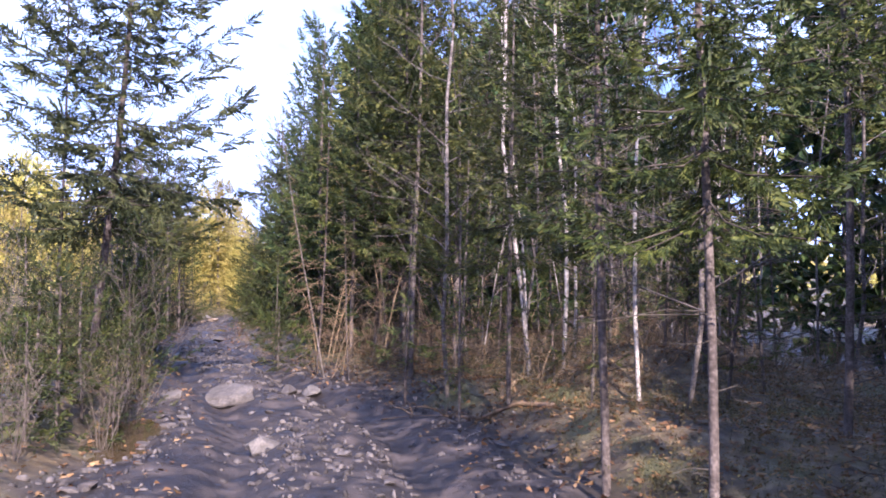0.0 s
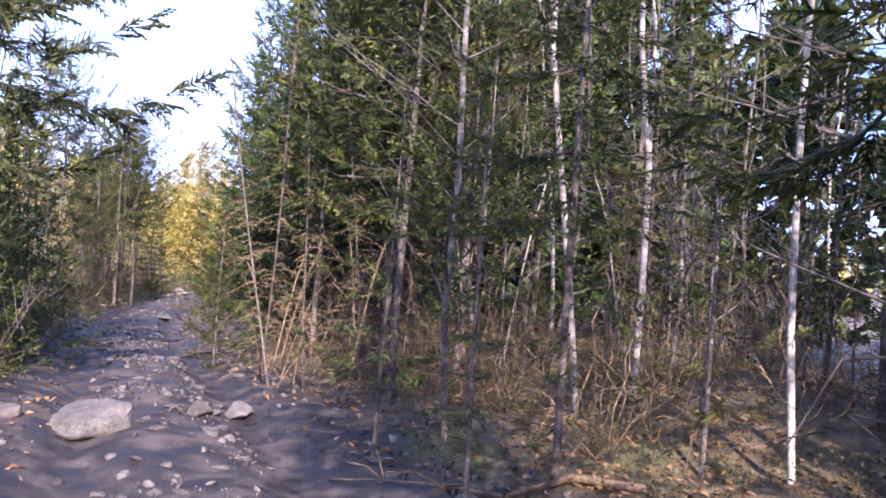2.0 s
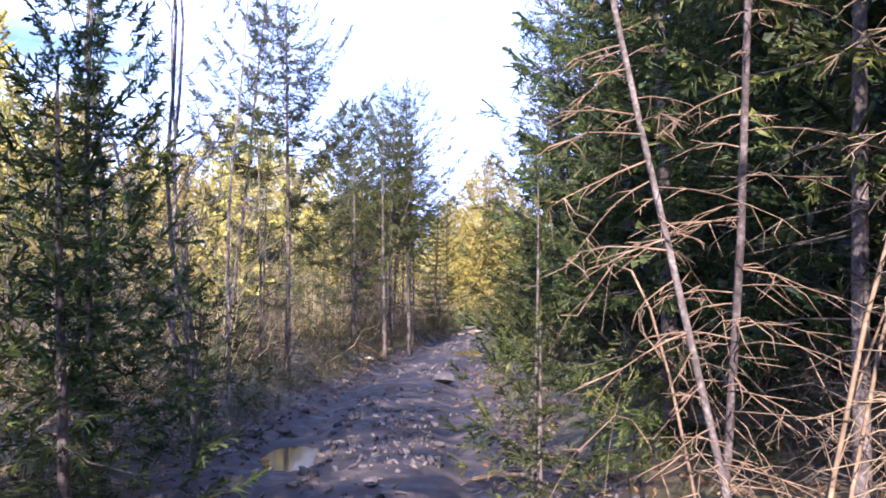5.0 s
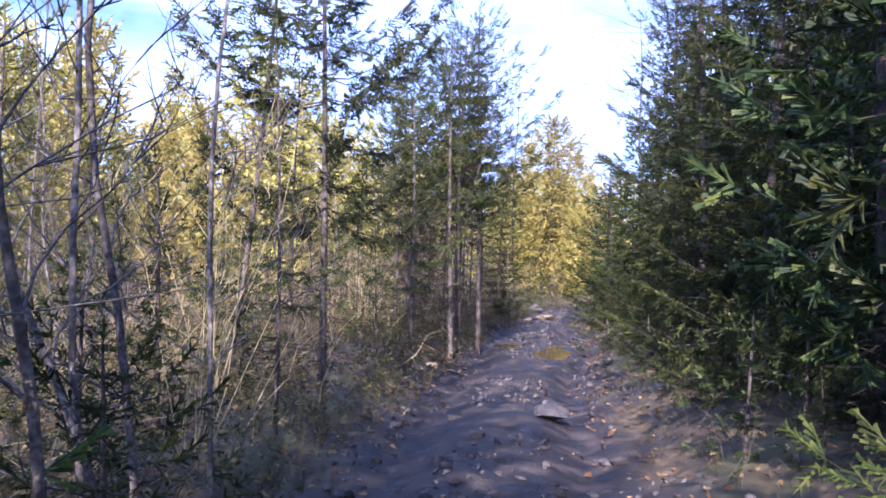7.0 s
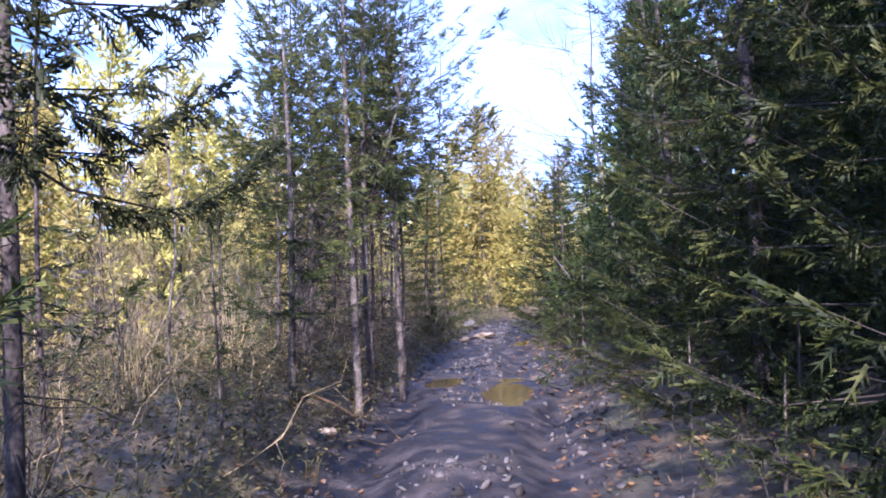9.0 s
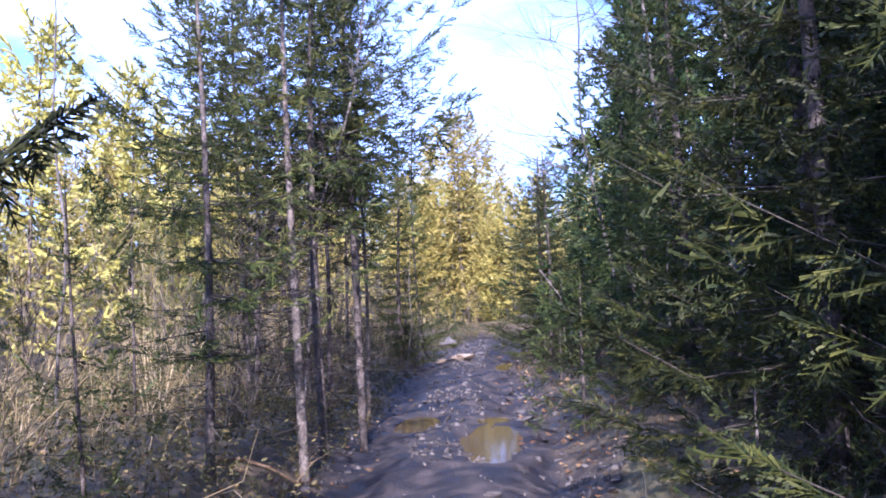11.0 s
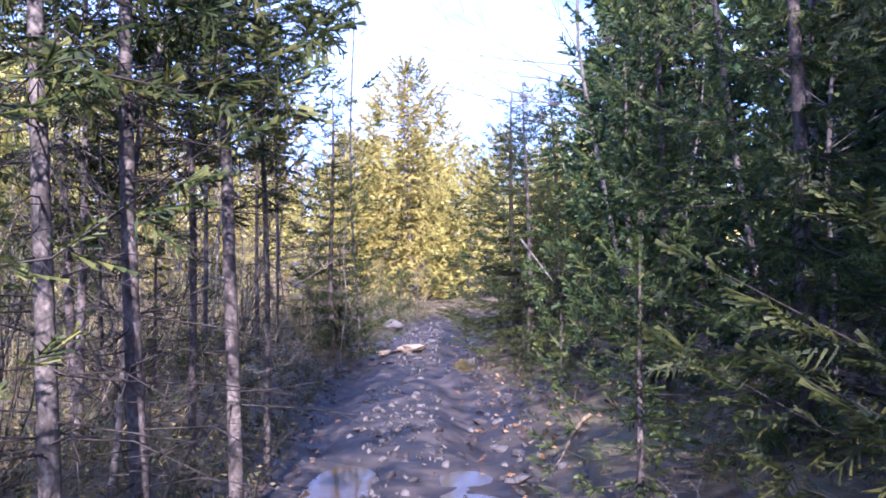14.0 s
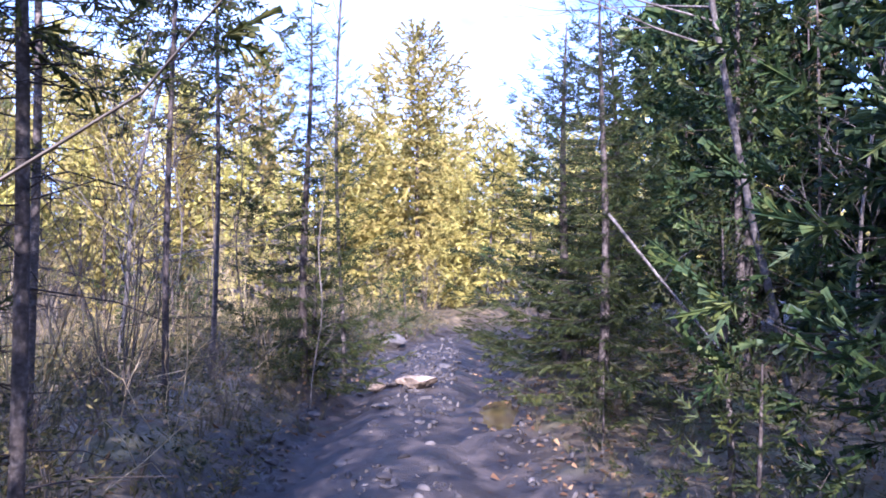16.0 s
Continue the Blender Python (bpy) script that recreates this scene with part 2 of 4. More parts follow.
def spruce_kind(seed, height, base, radius, step=0.2, per=5, gap=0.085, pairs=5, twig=0.26, thin=0.0, dead=20, r0=0.06, mat=None, droop=0.25, wide=1.0, bark=None, sticks=True, inner=0.08, skirt=0.45, hang=0.6, full=0.75, ragged=0.0, roll=0.6):
    """A conifer's meshes: trunk, limbs with dead lower twigs, and the crown of needle sprays that fan out and hang from each limb.
    inner: the bare inner share of a limb; skirt: how far the lowest limbs reach; full: below one the crown is rounder; ragged: uneven limbs."""
    rng = random.Random(seed)
    nr = np.random.RandomState(seed)
    trunk = Wood()
    zz = np.linspace(0, height, 12)
    bend = np.array([[0.05 * math.sin(z * 0.7 + seed), 0.05 * math.cos(z * 0.55 + seed * 2), z] for z in zz])
    bend[0, 2] = -0.15
    trunk.tube(bend, r0 * (1.02 - zz / height) ** 0.8 + 0.006, 8)
    def axis(z):
        return np.array([np.interp(z, zz, bend[:, 0]), np.interp(z, zz, bend[:, 1]), z])
    limbs = Wood()
    oo, dd, uu, ss = [], [], [], []
    up1 = np.array([0, 0, 1.0])
    z = base
    while z < height - 0.08:
        part_up = (z - base) / (height - base)
        reach = radius * (1 - part_up) ** full * min(1, skirt + part_up * 3.5) + 0.10
        a0 = rng.uniform(0, 6.28)
        for k in range(per if part_up < 0.85 else 4):
            if rng.random() < thin:
                continue
            a = a0 + k * 6.283 / per + rng.uniform(-0.4, 0.4)
            ln = reach * rng.uniform(0.6 - 0.25 * ragged, 1.2 + 0.15 * ragged)
            rise = 0.55 * part_up - droop * (1 - part_up) + rng.uniform(-0.12, 0.12)
            out = np.array([math.cos(a), math.sin(a), 0])
            s = np.linspace(0, 1, 6)
            o = axis(z + rng.uniform(-0.04, 0.04))
            p = o + out * (s * ln)[:, None] + up1 * (rise * ln * s + 0.22 * ln * s ** 2.5 - 0.10 * ln * np.sin(s * 3.14))[:, None]
            if sticks:
                limbs.tube(p[[0, 1, 3, 5]], [0.004 + 0.004 * ln, 0.003 + 0.003 * ln, 0.0015 + 0.0015 * ln, 0.001], 3)
            n = max(2, int(ln * (1 - inner) * 0.92 / gap))
            t = np.clip(np.linspace(inner, 1.0, n) + nr.uniform(-0.02, 0.02, n), 0.04, 1)
            pts = np.stack([np.interp(t, s, p[:, i]) for i in range(3)], 1)
            ax = np.gradient(pts, axis=0) if n > 2 else np.repeat((p[-1] - p[0])[None], n, 0)
            ax /= np.linalg.norm(ax, axis=1)[:, None] + 1e-9
            lat = np.cross(up1, ax)
            size = np.minimum(twig * (0.5 + ln * 0.45), (0.10 + twig * 1.3 * np.sin(np.clip(t * 2.2 + 0.35, 0, 3.0))))
            for side in (-1, 1):
                d = ax * nr.uniform(0.5, 1.0, n)[:, None] + side * lat * nr.uniform(0.4, 1.0, n)[:, None] + up1 * nr.uniform(-0.55, 0.2, n)[:, None]
                oo.append(pts), dd.append(d)
                uu.append(up1 + nr.uniform(-roll, roll, (n, 3)))
                ss.append(size * nr.uniform(0.65, 1.25, n))
            if hang:
                m = max(1, int(n * 0.9 * hang))
                pick = nr.choice(n, m)
                oo.append(pts[pick]), dd.append(ax[pick] * nr.uniform(0.4, 0.9, m)[:, None] + lat[pick] * nr.uniform(-0.5, 0.5, m)[:, None] - up1 * nr.uniform(0.3, 1.2, m)[:, None])
                uu.append(lat[pick] + nr.uniform(-0.8, 0.8, (m, 3))), ss.append(size[pick] * nr.uniform(0.7, 1.2, m))
            oo.append(p[-1:]), dd.append((p[-1] - p[-2])[None]), uu.append(up1[None] + nr.uniform(-1, 1, (1, 3))), ss.append(np.array([twig * 1.1]))
        z += step * rng.uniform(0.75, 1.25) * (1.15 - 0.45 * part_up)
    oo.append(axis(height * 0.985)[None]), dd.append(up1[None]), uu.append(np.array([[1.0, 0, 0]])), ss.append(np.array([twig]))
    unit = frond(rng, pairs, wide)
    v, f = spread(unit, np.concatenate(oo), np.concatenate(dd), np.concatenate(uu), np.concatenate(ss))
    for k in range(dead):
        zd = rng.uniform(0.25, max(base * 1.25, 0.8))
        a, ln = rng.uniform(0, 6.28), rng.uniform(0.2, 0.85) * min(1, radius)
        o = axis(zd)
        tip = o + np.array([math.cos(a) * ln, math.sin(a) * ln, rng.uniform(-0.35, 0.10) * ln])
        mid = (o + tip) / 2 + np.array([rng.uniform(-0.05, 0.05), rng.uniform(-0.05, 0.05), rng.uniform(-0.02, 0.10)])
        limbs.tube([o, mid, tip], [0.0055, 0.0038, 0.0012], 3)
        for q in range(3):
            b = o + (tip - o) * rng.uniform(0.3, 0.9)
            limbs.tube([b, b + np.array([rng.uniform(-1, 1), rng.uniform(-1, 1), rng.uniform(-0.6, 0.3)]) * 0.22], [0.003, 0.001], 3)
    made = {"trunk": trunk.mesh("trunk", bark or BARK), "crown": mesh_from("crown", v, f, mat or NEEDLE)}
    if limbs.f:
        made["branchwork"] = limbs.mesh("branchwork", TWIG)
    return made

def bare_kind(seed, height, r0, bark, first=0.35, limbs=14, spread_up=0.9, lean=0.0, twigs=4, wander=0.05, twig_mat=None, reach=1.0):
    """A leafless tree: a wandering trunk, limbs and twigs."""
    rng = random.Random(seed)
    trunk, crown = Wood(), Wood()
    zz = np.linspace(0, height, 10)
    ph = [rng.uniform(0, 6.28) for _ in range(4)]
    axis = np.array([[lean * z + wander * height * 0.2 * math.sin(z * 0.9 + ph[0]) + wander * 0.5 * math.sin(z * 2.3 + ph[1]), wander * height * 0.2 * math.sin(z * 0.8 + ph[2]), z] for z in zz])
    axis -= axis[0]
    axis[0, 2] = -0.15
    trunk.tube(axis, r0 * (1.03 - zz / height) ** 0.7 + 0.004, 7)
    for k in range(limbs):
        u = first + (0.98 - first) * (k + rng.random()) / limbs
        o = np.array([np.interp(u * height, zz, axis[:, i]) for i in range(3)])
        a, ln = rng.uniform(0, 6.28), height * rng.uniform(0.10, 0.24) * (1.25 - u) * reach
        d = np.array([math.cos(a), math.sin(a), rng.uniform(0.5, 1.1) * spread_up])
        d /= np.linalg.norm(d)
        pts = [o]
        for q in range(4):
            d = d + np.array([rng.uniform(-0.25, 0.25), rng.uniform(-0.25, 0.25), rng.uniform(-0.1, 0.22)])
            d /= np.linalg.norm(d)
            pts.append(pts[-1] + d * ln / 4)
        rb = r0 * (1.03 - u) ** 0.7 * 0.5
        crown.tube(pts, [rb, rb * 0.8, rb * 0.6, rb * 0.4, 0.0025], 4)
        for q in range(twigs):
            i = rng.randint(1, 3)
            e = d + np.array([rng.uniform(-0.9, 0.9), rng.uniform(-0.9, 0.9), rng.uniform(-0.4, 0.5)])
            e /= np.linalg.norm(e)
            b = pts[i] + (pts[i + 1] - pts[i]) * rng.random()
            tl = ln * rng.uniform(0.25, 0.6)
            m1 = b + e * tl * 0.5
            m2 = m1 + (e + np.array([rng.uniform(-0.4, 0.4), rng.uniform(-0.4, 0.4), 0.15])) * tl * 0.5
            crown.tube([b, m1, m2], [0.0055, 0.0035, 0.0015], 3)
            m3 = m1 + (e + np.array([rng.uniform(-0.9, 0.9), rng.uniform(-0.9, 0.9), 0.1])) * tl * 0.35
            crown.tube([m1, m3], [0.003, 0.0013], 3)
    return {"trunk": trunk.mesh("trunk", bark), "branchwork": crown.mesh("branchwork", twig_mat or bark)}

def dead_kind(seed, height, r0, count=52, reach=0.9):
    """A dead conifer: a pole with many brittle, drooping side twigs."""
    rng = random.Random(seed)
    trunk, limbs = Wood(), Wood()
    zz = np.linspace(0, height, 8)
    axis = np.array([[0.04 * math.sin(z + seed), 0.04 * math.cos(z * 0.8 + seed), z] for z in zz])
    axis[0, 2] = -0.15
    trunk.tube(axis, r0 * (1.03 - zz / height) ** 0.7 + 0.004, 7)
    for k in range(count):
        z = rng.uniform(0.25, height * 0.97)
        a = rng.uniform(0, 6.28)
        ln = reach * rng.uniform(0.25, 1.0) ** 1.3 * (1.1 - z / height)
        d = np.array([math.cos(a), math.sin(a), rng.uniform(-0.2, 0.5)])
        pts = [np.array([0.04 * math.sin(z + seed), 0.04 * math.cos(z * 0.8 + seed), z])]
        turn = rng.uniform(-0.5, 0.5)
        for q in range(5):
            c, s = math.cos(turn * 0.6), math.sin(turn * 0.6)
            d = np.array([d[0] * c - d[1] * s, d[0] * s + d[1] * c, d[2] - rng.uniform(0.0, 0.28)])
            d /= np.linalg.norm(d)
            turn += rng.uniform(-0.5, 0.5)
            pts.append(pts[-1] + d * ln / 5)
        limbs.tube(pts, [0.0045, 0.0038, 0.003, 0.0024, 0.0018, 0.0008], 3)
        for q in range(5):
            i = rng.randint(1, 4)
            g = (pts[i + 1] - pts[i]) / (ln / 5) * 0.5 + np.array([rng.uniform(-0.9, 0.9), rng.uniform(-0.9, 0.9), rng.uniform(-0.7, 0.4)])
            e = pts[i] + g * ln * 0.16
            limbs.tube([pts[i], e, e + (g + np.array([rng.uniform(-0.6, 0.6), rng.uniform(-0.6, 0.6), rng.uniform(-0.6, 0.2)])) * ln * 0.12], [0.0035, 0.0025, 0.001], 3)
    return {"trunk": trunk.mesh("trunk", BARK), "branchwork": limbs.mesh("branchwork", DEADWOOD)}

def shrub_kind(seed, height, stems=14, mat=None, width=0.6, leaves=0):
    """A leafless bush of many thin stems that fork."""
    rng = random.Random(seed)
    wood, twigs = Wood(), Wood()
    for k in range(stems):
        a, h = rng.uniform(0, 6.28), height * rng.uniform(0.5, 1.05)
        w = width * rng.uniform(0.2, 1.0)
        base = np.array([math.cos(a) * 0.15 * w, math.sin(a) * 0.15 * w, -0.05])
        top = np.array([math.cos(a) * w + rng.uniform(-0.15, 0.15) * h, math.sin(a) * w + rng.uniform(-0.15, 0.15) * h, h])
        mid = (base + top) / 2 + np.array([rng.uniform(-0.12, 0.12) * h, rng.uniform(-0.12, 0.12) * h, h * 0.08])
        low = (base + mid) / 2 + np.array([rng.uniform(-0.05, 0.05), rng.uniform(-0.05, 0.05), 0]) * h
        high = (mid + top) / 2 + np.array([rng.uniform(-0.06, 0.06), rng.uniform(-0.06, 0.06), 0]) * h
        wood.tube([base, low, mid, high, top], [0.004 + 0.0014 * height, 0.004 + 0.0008 * height, 0.0035, 0.0025, 0.0012], 3)
        for q in range(6):
            s = rng.uniform(0.3, 0.95)
            b = base + (mid - base) * s * 2 if s < 0.5 else mid + (top - mid) * (s * 2 - 1)
            ln = height * rng.uniform(0.12, 0.32)
            d = np.array([rng.uniform(-0.8, 0.8), rng.uniform(-0.8, 0.8), rng.uniform(0.3, 1)])
            m = b + d * ln * 0.6
            e = m + np.array([rng.uniform(-0.5, 0.5), rng.uniform(-0.5, 0.5), rng.uniform(0.2, 0.8)]) * ln * 0.5
            twigs.tube([b, m, e], [0.0045, 0.003, 0.0012], 3)
    return {"stem": wood.mesh("stem", mat or SHRUB), "branchwork": twigs.mesh("branchwork", mat or SHRUB)}

def part(name, me, parent):
    ob = new(name, me)
    ob.parent = parent
    if name in ("branchwork", "stem"):
        ob["kind"] = "stuff"
    return ob

def place(name, kind, x, y, size=1.0, turn=0.0, label="", category="tree", group="", lean=(0, 0), sink=0.0, wide=1.0):
    """Stands a kind of plant on the ground as a thing with its parts."""
    e = new(name)
    e.empty_display_size = 0.2
    e.matrix_basis = pose(x, y, ground_z(x, y) - sink, lean[0], lean[1], 0) @ pose(0, 0, 0, 0, 0, turn) @ Matrix.Diagonal((size * wide, size * wide, size, 1))
    for key, me in kind.items():
        part(key, me, e)
    return tagged(e, label, category, group)

# ---- the lie of the land ----
LINE = np.array([(-0.3, -60), (-0.3, -10), (-0.25, 0), (-0.45, 4.6), (-1.35, 9.2), (-3.5, 14.4), (-5.3, 18.8), (-6.5, 22.6), (-7.5, 26.8), (-8.3, 30.0), (-9.5, 34.6), (-10.1, 38), (-11.0, 42.5), (-10.3, 45.5), (-7.5, 48.5), (-1.0, 53), (16.0, 62)], float)
HALF = np.array([1.9, 1.9, 1.9, 1.9, 1.75, 1.5, 1.3, 1.1, 1.05, 1.05, 1.05, 1.05, 1.05, 1.1, 1.2, 1.3, 1.3])
PUDDLES = []

def lateral(x, y):
    """Signed distance from the trail's middle (right is +), and the trail's half width there."""
    x, y = np.asarray(x, float), np.asarray(y, float)
    best, off, half = np.full(x.shape, 1e9), np.zeros(x.shape), np.ones(x.shape)
    for i in range(len(LINE) - 1):
        a, b = LINE[i], LINE[i + 1]
        d = b - a
        s = np.clip(((x - a[0]) * d[0] + (y - a[1]) * d[1]) / (d @ d), 0, 1)
        px, py = x - a[0] - s * d[0], y - a[1] - s * d[1]
        r = np.hypot(px, py)
        m = r < best
        best = np.where(m, r, best)
        off = np.where(m, np.sign(px * d[1] - py * d[0]) * r, off)
        half = np.where(m, HALF[i] + s * (HALF[i + 1] - HALF[i]), half)
    return off, half

def smooth(a, b, v):
    t = np.clip((v - a) / (b - a), 0, 1)
    return t * t * (3 - 2 * t)

def base_height(y):
    """The trail falls gently along its middle stretch."""
    return np.interp(y, [24.0, 40.0], [0.36, 0.12])

def ground_height(x, y):
    x, y = np.asarray(x, float), np.asarray(y, float)
    off, half = lateral(x, y)
    edge = np.abs(off) - half + 0.35 * (vnoise(x * 1.1, y * 1.1, 3) - 0.5)
    wild = smooth(-0.15, 0.75, edge)
    h = 0.24 * wild
    h += wild * 0.30 * (vnoise(x * 0.55, y * 0.55, 5) - 0.5) + wild * 0.12 * (vnoise(x * 2.1, y * 2.1, 6) - 0.5)
    h += (1 - wild) * (0.10 * (vnoise(x * 1.3, y * 1.3, 8) - 0.5) + 0.035 * (vnoise(x * 3.4, y * 3.4, 9) - 0.5) + 0.025 * (vnoise(x * 5.5, y * 5.5, 10) - 0.5))
    rut = np.exp(-((np.abs(off) - 0.72) / 0.26) ** 2)
    h -= (1 - wild) * rut * 0.15
    h -= 0.10 * np.exp(-((np.abs(off) - half - 0.05) / 0.18) ** 2) * vnoise(x * 0.9, y * 0.9, 15)
    for px, py, rx, ry, turn, level in PUDDLES:
        c, s = math.cos(radians(turn)), math.sin(radians(turn))
        u, v = ((x - px) * c + (y - py) * s) / rx, (-(x - px) * s + (y - py) * c) / ry
        rr = np.hypot(u, v) + 0.5 * (vnoise(x * 2.3, y * 2.3, 12) - 0.5) + 0.25 * (vnoise(x * 7, y * 7, 13) - 0.5)
        q = smooth(2.2, 1.3, rr)
        h = h * (1 - q) + (level + np.clip(0.10 * (rr - 1), -0.05, 0.05)) * q
    h += 0.55 * np.exp(-((x - 2.7) ** 2 + (y - 11.0) ** 2) / 0.9)
    far = smooth(26, 160, np.hypot(x + 5, y - 20))
    h += 5.0 * smooth(7, 36, -off) * (1 - 0.7 * smooth(42, 60, y)) + 2.5 * smooth(9, 36, off) + 0.6 * smooth(52, 80, y) + 2.0 * smooth(6, 22, -off) * smooth(18, 40, y) * (1 - 0.7 * smooth(44, 62, y)) + far * 1.5 + base_height(y)
    return h

def ground_z(x, y):
    return float(ground_height(np.array([x]), np.array([y]))[0])

def stuff_of(name, unit, origins, dirs, sizes, mat, label, category, seed, wobble=0.6):
    """Many small alike things that nobody would count, joined into one object."""
    nr = np.random.RandomState(seed)
    up = np.tile(np.array([[1.0, 0, 0]]), (len(origins), 1)) + nr.uniform(-wobble, wobble, (len(origins), 3))
    v, f = spread(unit, origins, dirs, up, sizes)
    return tagged(new(name, mesh_from(name, v, f, mat)), label, category, kind="stuff")

def stem_unit(seed, twigs=3):
    w, rng = Wood(), random.Random(seed)
    pts = np.array([(0, 0, 0), (0.22, 0.05, 0.03), (0.42, 0.02, 0.10), (0.62, -0.08, 0.09), (0.82, -0.05, 0.17), (0.97, -0.14, 0.13)])
    w.tube(pts, [0.005, 0.0042, 0.0035, 0.0028, 0.0018, 0.0008], 3)
    for k in range(twigs):
        s = rng.uniform(0.2, 0.9)
        o = np.array([np.interp(s, pts[:, 0], pts[:, i]) for i in range(3)])
        d = np.array([rng.uniform(0.0, 0.8), rng.uniform(-1, 1), rng.uniform(-1, 1)])
        m = o + d * rng.uniform(0.1, 0.2)
        w.tube([o, m, m + (d + np.array([rng.uniform(-0.8, 0.8), rng.uniform(-0.8, 0.8), rng.uniform(-0.8, 0.8)])) * 0.12], [0.0035, 0.0022, 0.001], 3)
    return np.array(w.v), np.array(w.f)

def tuft_unit(seed, blades=20):
    rng = random.Random(seed)
    v, f = [], []
    for k in range(blades):
        a, b, h = rng.uniform(0, 6.28), rng.uniform(0.05, 0.6), rng.uniform(0.45, 1.1)
        y, z, n = math.cos(a), math.sin(a), len(v)
        px, pz = -z * 0.006, y * 0.006
        m = 0.6 * h
        v += [(0, y * 0.08 + px, z * 0.08 + pz), (0, y * 0.08 - px, z * 0.08 - pz), (m, y * b * 0.4 + px, z * b * 0.4 + pz), (m, y * b * 0.4 - px, z * b * 0.4 - pz), (h * rng.uniform(0.8, 1.0), y * b, z * b)]
        f += [(n, n + 1, n + 2), (n + 1, n + 3, n + 2), (n + 2, n + 3, n + 4)]
    return np.array(v), np.array(f)

def brush_unit(seed, stems=6, leaves=5):
    """A low twiggy plant with small withered leaves, one high along +x."""
    rng = random.Random(seed)
    v, f = [], []
    for k in range(stems):
        a, b, h = rng.uniform(0, 6.28), rng.uniform(0.1, 0.6), rng.uniform(0.5, 1.05)
        y, z, n = math.cos(a), math.sin(a), len(v)
        px, pz = -z * 0.0028, y * 0.0028
        v += [(-0.02, px, pz), (-0.02, -px, -pz), (h, y * b, z * b)]
        f.append((n, n + 1, n + 2))
        for q in range(leaves):
            u = rng.uniform(0.3, 1.0)
            o = np.array([h * u, y * b * u, z * b * u])
            d = np.array([rng.uniform(-0.4, 0.8), rng.uniform(-1, 1), rng.uniform(-1, 1)])
            e = np.cross(d, [rng.uniform(-1, 1), rng.uniform(-1, 1), rng.uniform(-1, 1)])
            d, e = d / np.linalg.norm(d) * 0.075, e / (np.linalg.norm(e) + 1e-6) * 0.012
            n = len(v)
            v += [tuple(o), tuple(o + d * 0.5 + e), tuple(o + d), tuple(o + d * 0.5 - e)]
            f += [(n, n + 1, n + 2), (n, n + 2, n + 3)]
    return np.array(v), np.array(f)

def far_tree_unit(seed):
    """A conifer far off, one high along +x: ragged whorls round a thin stem."""
    rng = random.Random(seed)
    v, f = [(0, 0.012, 0), (0, -0.012, 0.01), (1, 0, 0)], [(0, 1, 2)]
    for k in range(6):
        u = 0.1 + 0.86 * k / 6
        for q in range(5):
            a, r = rng.uniform(0, 6.28), 0.24 * (1.05 - u) * rng.uniform(0.6, 1.2)
            n, w = len(v), rng.uniform(0.35, 0.6)
            v += [(u + 0.09, 0, 0), (u - 0.02, math.cos(a - w) * r * 0.6, math.sin(a - w) * r * 0.6), (u - 0.01, math.cos(a) * r, math.sin(a) * r), (u - 0.03, math.cos(a + w) * r * 0.6, math.sin(a + w) * r * 0.6)]
            f += [(n, n + 1, n + 2), (n, n + 2, n + 3)]
    return np.array(v), np.array(f)

def scatter(count, x0, x1, y0, y1, side, near, far, seed, patchy=0.0, tries=6):
    """Points on the ground on one side of the trail (0: on the trail itself, within near..far of its half width)."""
    nr = np.random.RandomState(seed)
    x, y = nr.uniform(x0, x1, count * tries), nr.uniform(y0, y1, count * tries)
    off, half = lateral(x, y)
    edge = off * side - half if side else np.abs(off) / half
    ok = (edge > near) & (edge < far) & (nr.uniform(0, 1, len(x)) < 1 - patchy * vnoise(x * 0.8, y * 0.8, seed))
    x, y = x[ok][:count], y[ok][:count]
    return np.stack([x, y, ground_height(x, y)], 1)

def rock_mesh(name, seed, detail, flat=0.6, mat=None):
    """A worn angular stone about one across."""
    bm = bmesh.new()
    bmesh.ops.create_icosphere(bm, subdivisions=detail, radius=0.5)
    rng = random.Random(seed)
    cuts = [(Vector((rng.gauss(0, 1), rng.gauss(0, 1), rng.gauss(0, 1))).normalized(), rng.uniform(0.22, 0.40)) for _ in range(13)]
    for v in bm.verts:
        for n, d in cuts:
            over = v.co.dot(n) - d
            if over > 0:
                v.co -= n * over * 0.9
        v.co *= 1 + 0.12 * noise.noise(v.co * 3.1 + Vector((seed, 0, 0))) + 0.06 * noise.noise(v.co * 8.0 + Vector((0, seed, 0)))
        v.co.z *= flat
    me = bpy.data.meshes.new(name)
    bm.to_mesh(me)
    bm.free()
    me.materials.append(mat or ROCK)
    return me

PUDDLES += [(-8.48, 29.16, 0.26, 0.6, 12, -0.03), (-7.45, 28.3, 0.30, 1.1, 13, -0.03), (-8.87, 35.75, 0.18, 0.9, 8, -0.01), (-5.25, 16.9, 0.22, 0.6, 22, -0.03), (-3.1, 8.4, 0.32, 1.4, 12, -0.05)]

def grid_lines(lo, hi, cell, reach, growth=1.22):
    """Even lines from lo to hi, and ever wider ones out to reach on both sides."""
    mid = list(np.arange(lo, hi, cell))
    out, step = [], cell
    v = hi
    while v < reach:
        out.append(v)
        step *= growth
        v += step
    low, step = [], cell
    v = lo - cell
    while v > -reach:
        low.append(v)
        step *= growth
        v -= step
    return np.array(low[::-1] + mid + out)

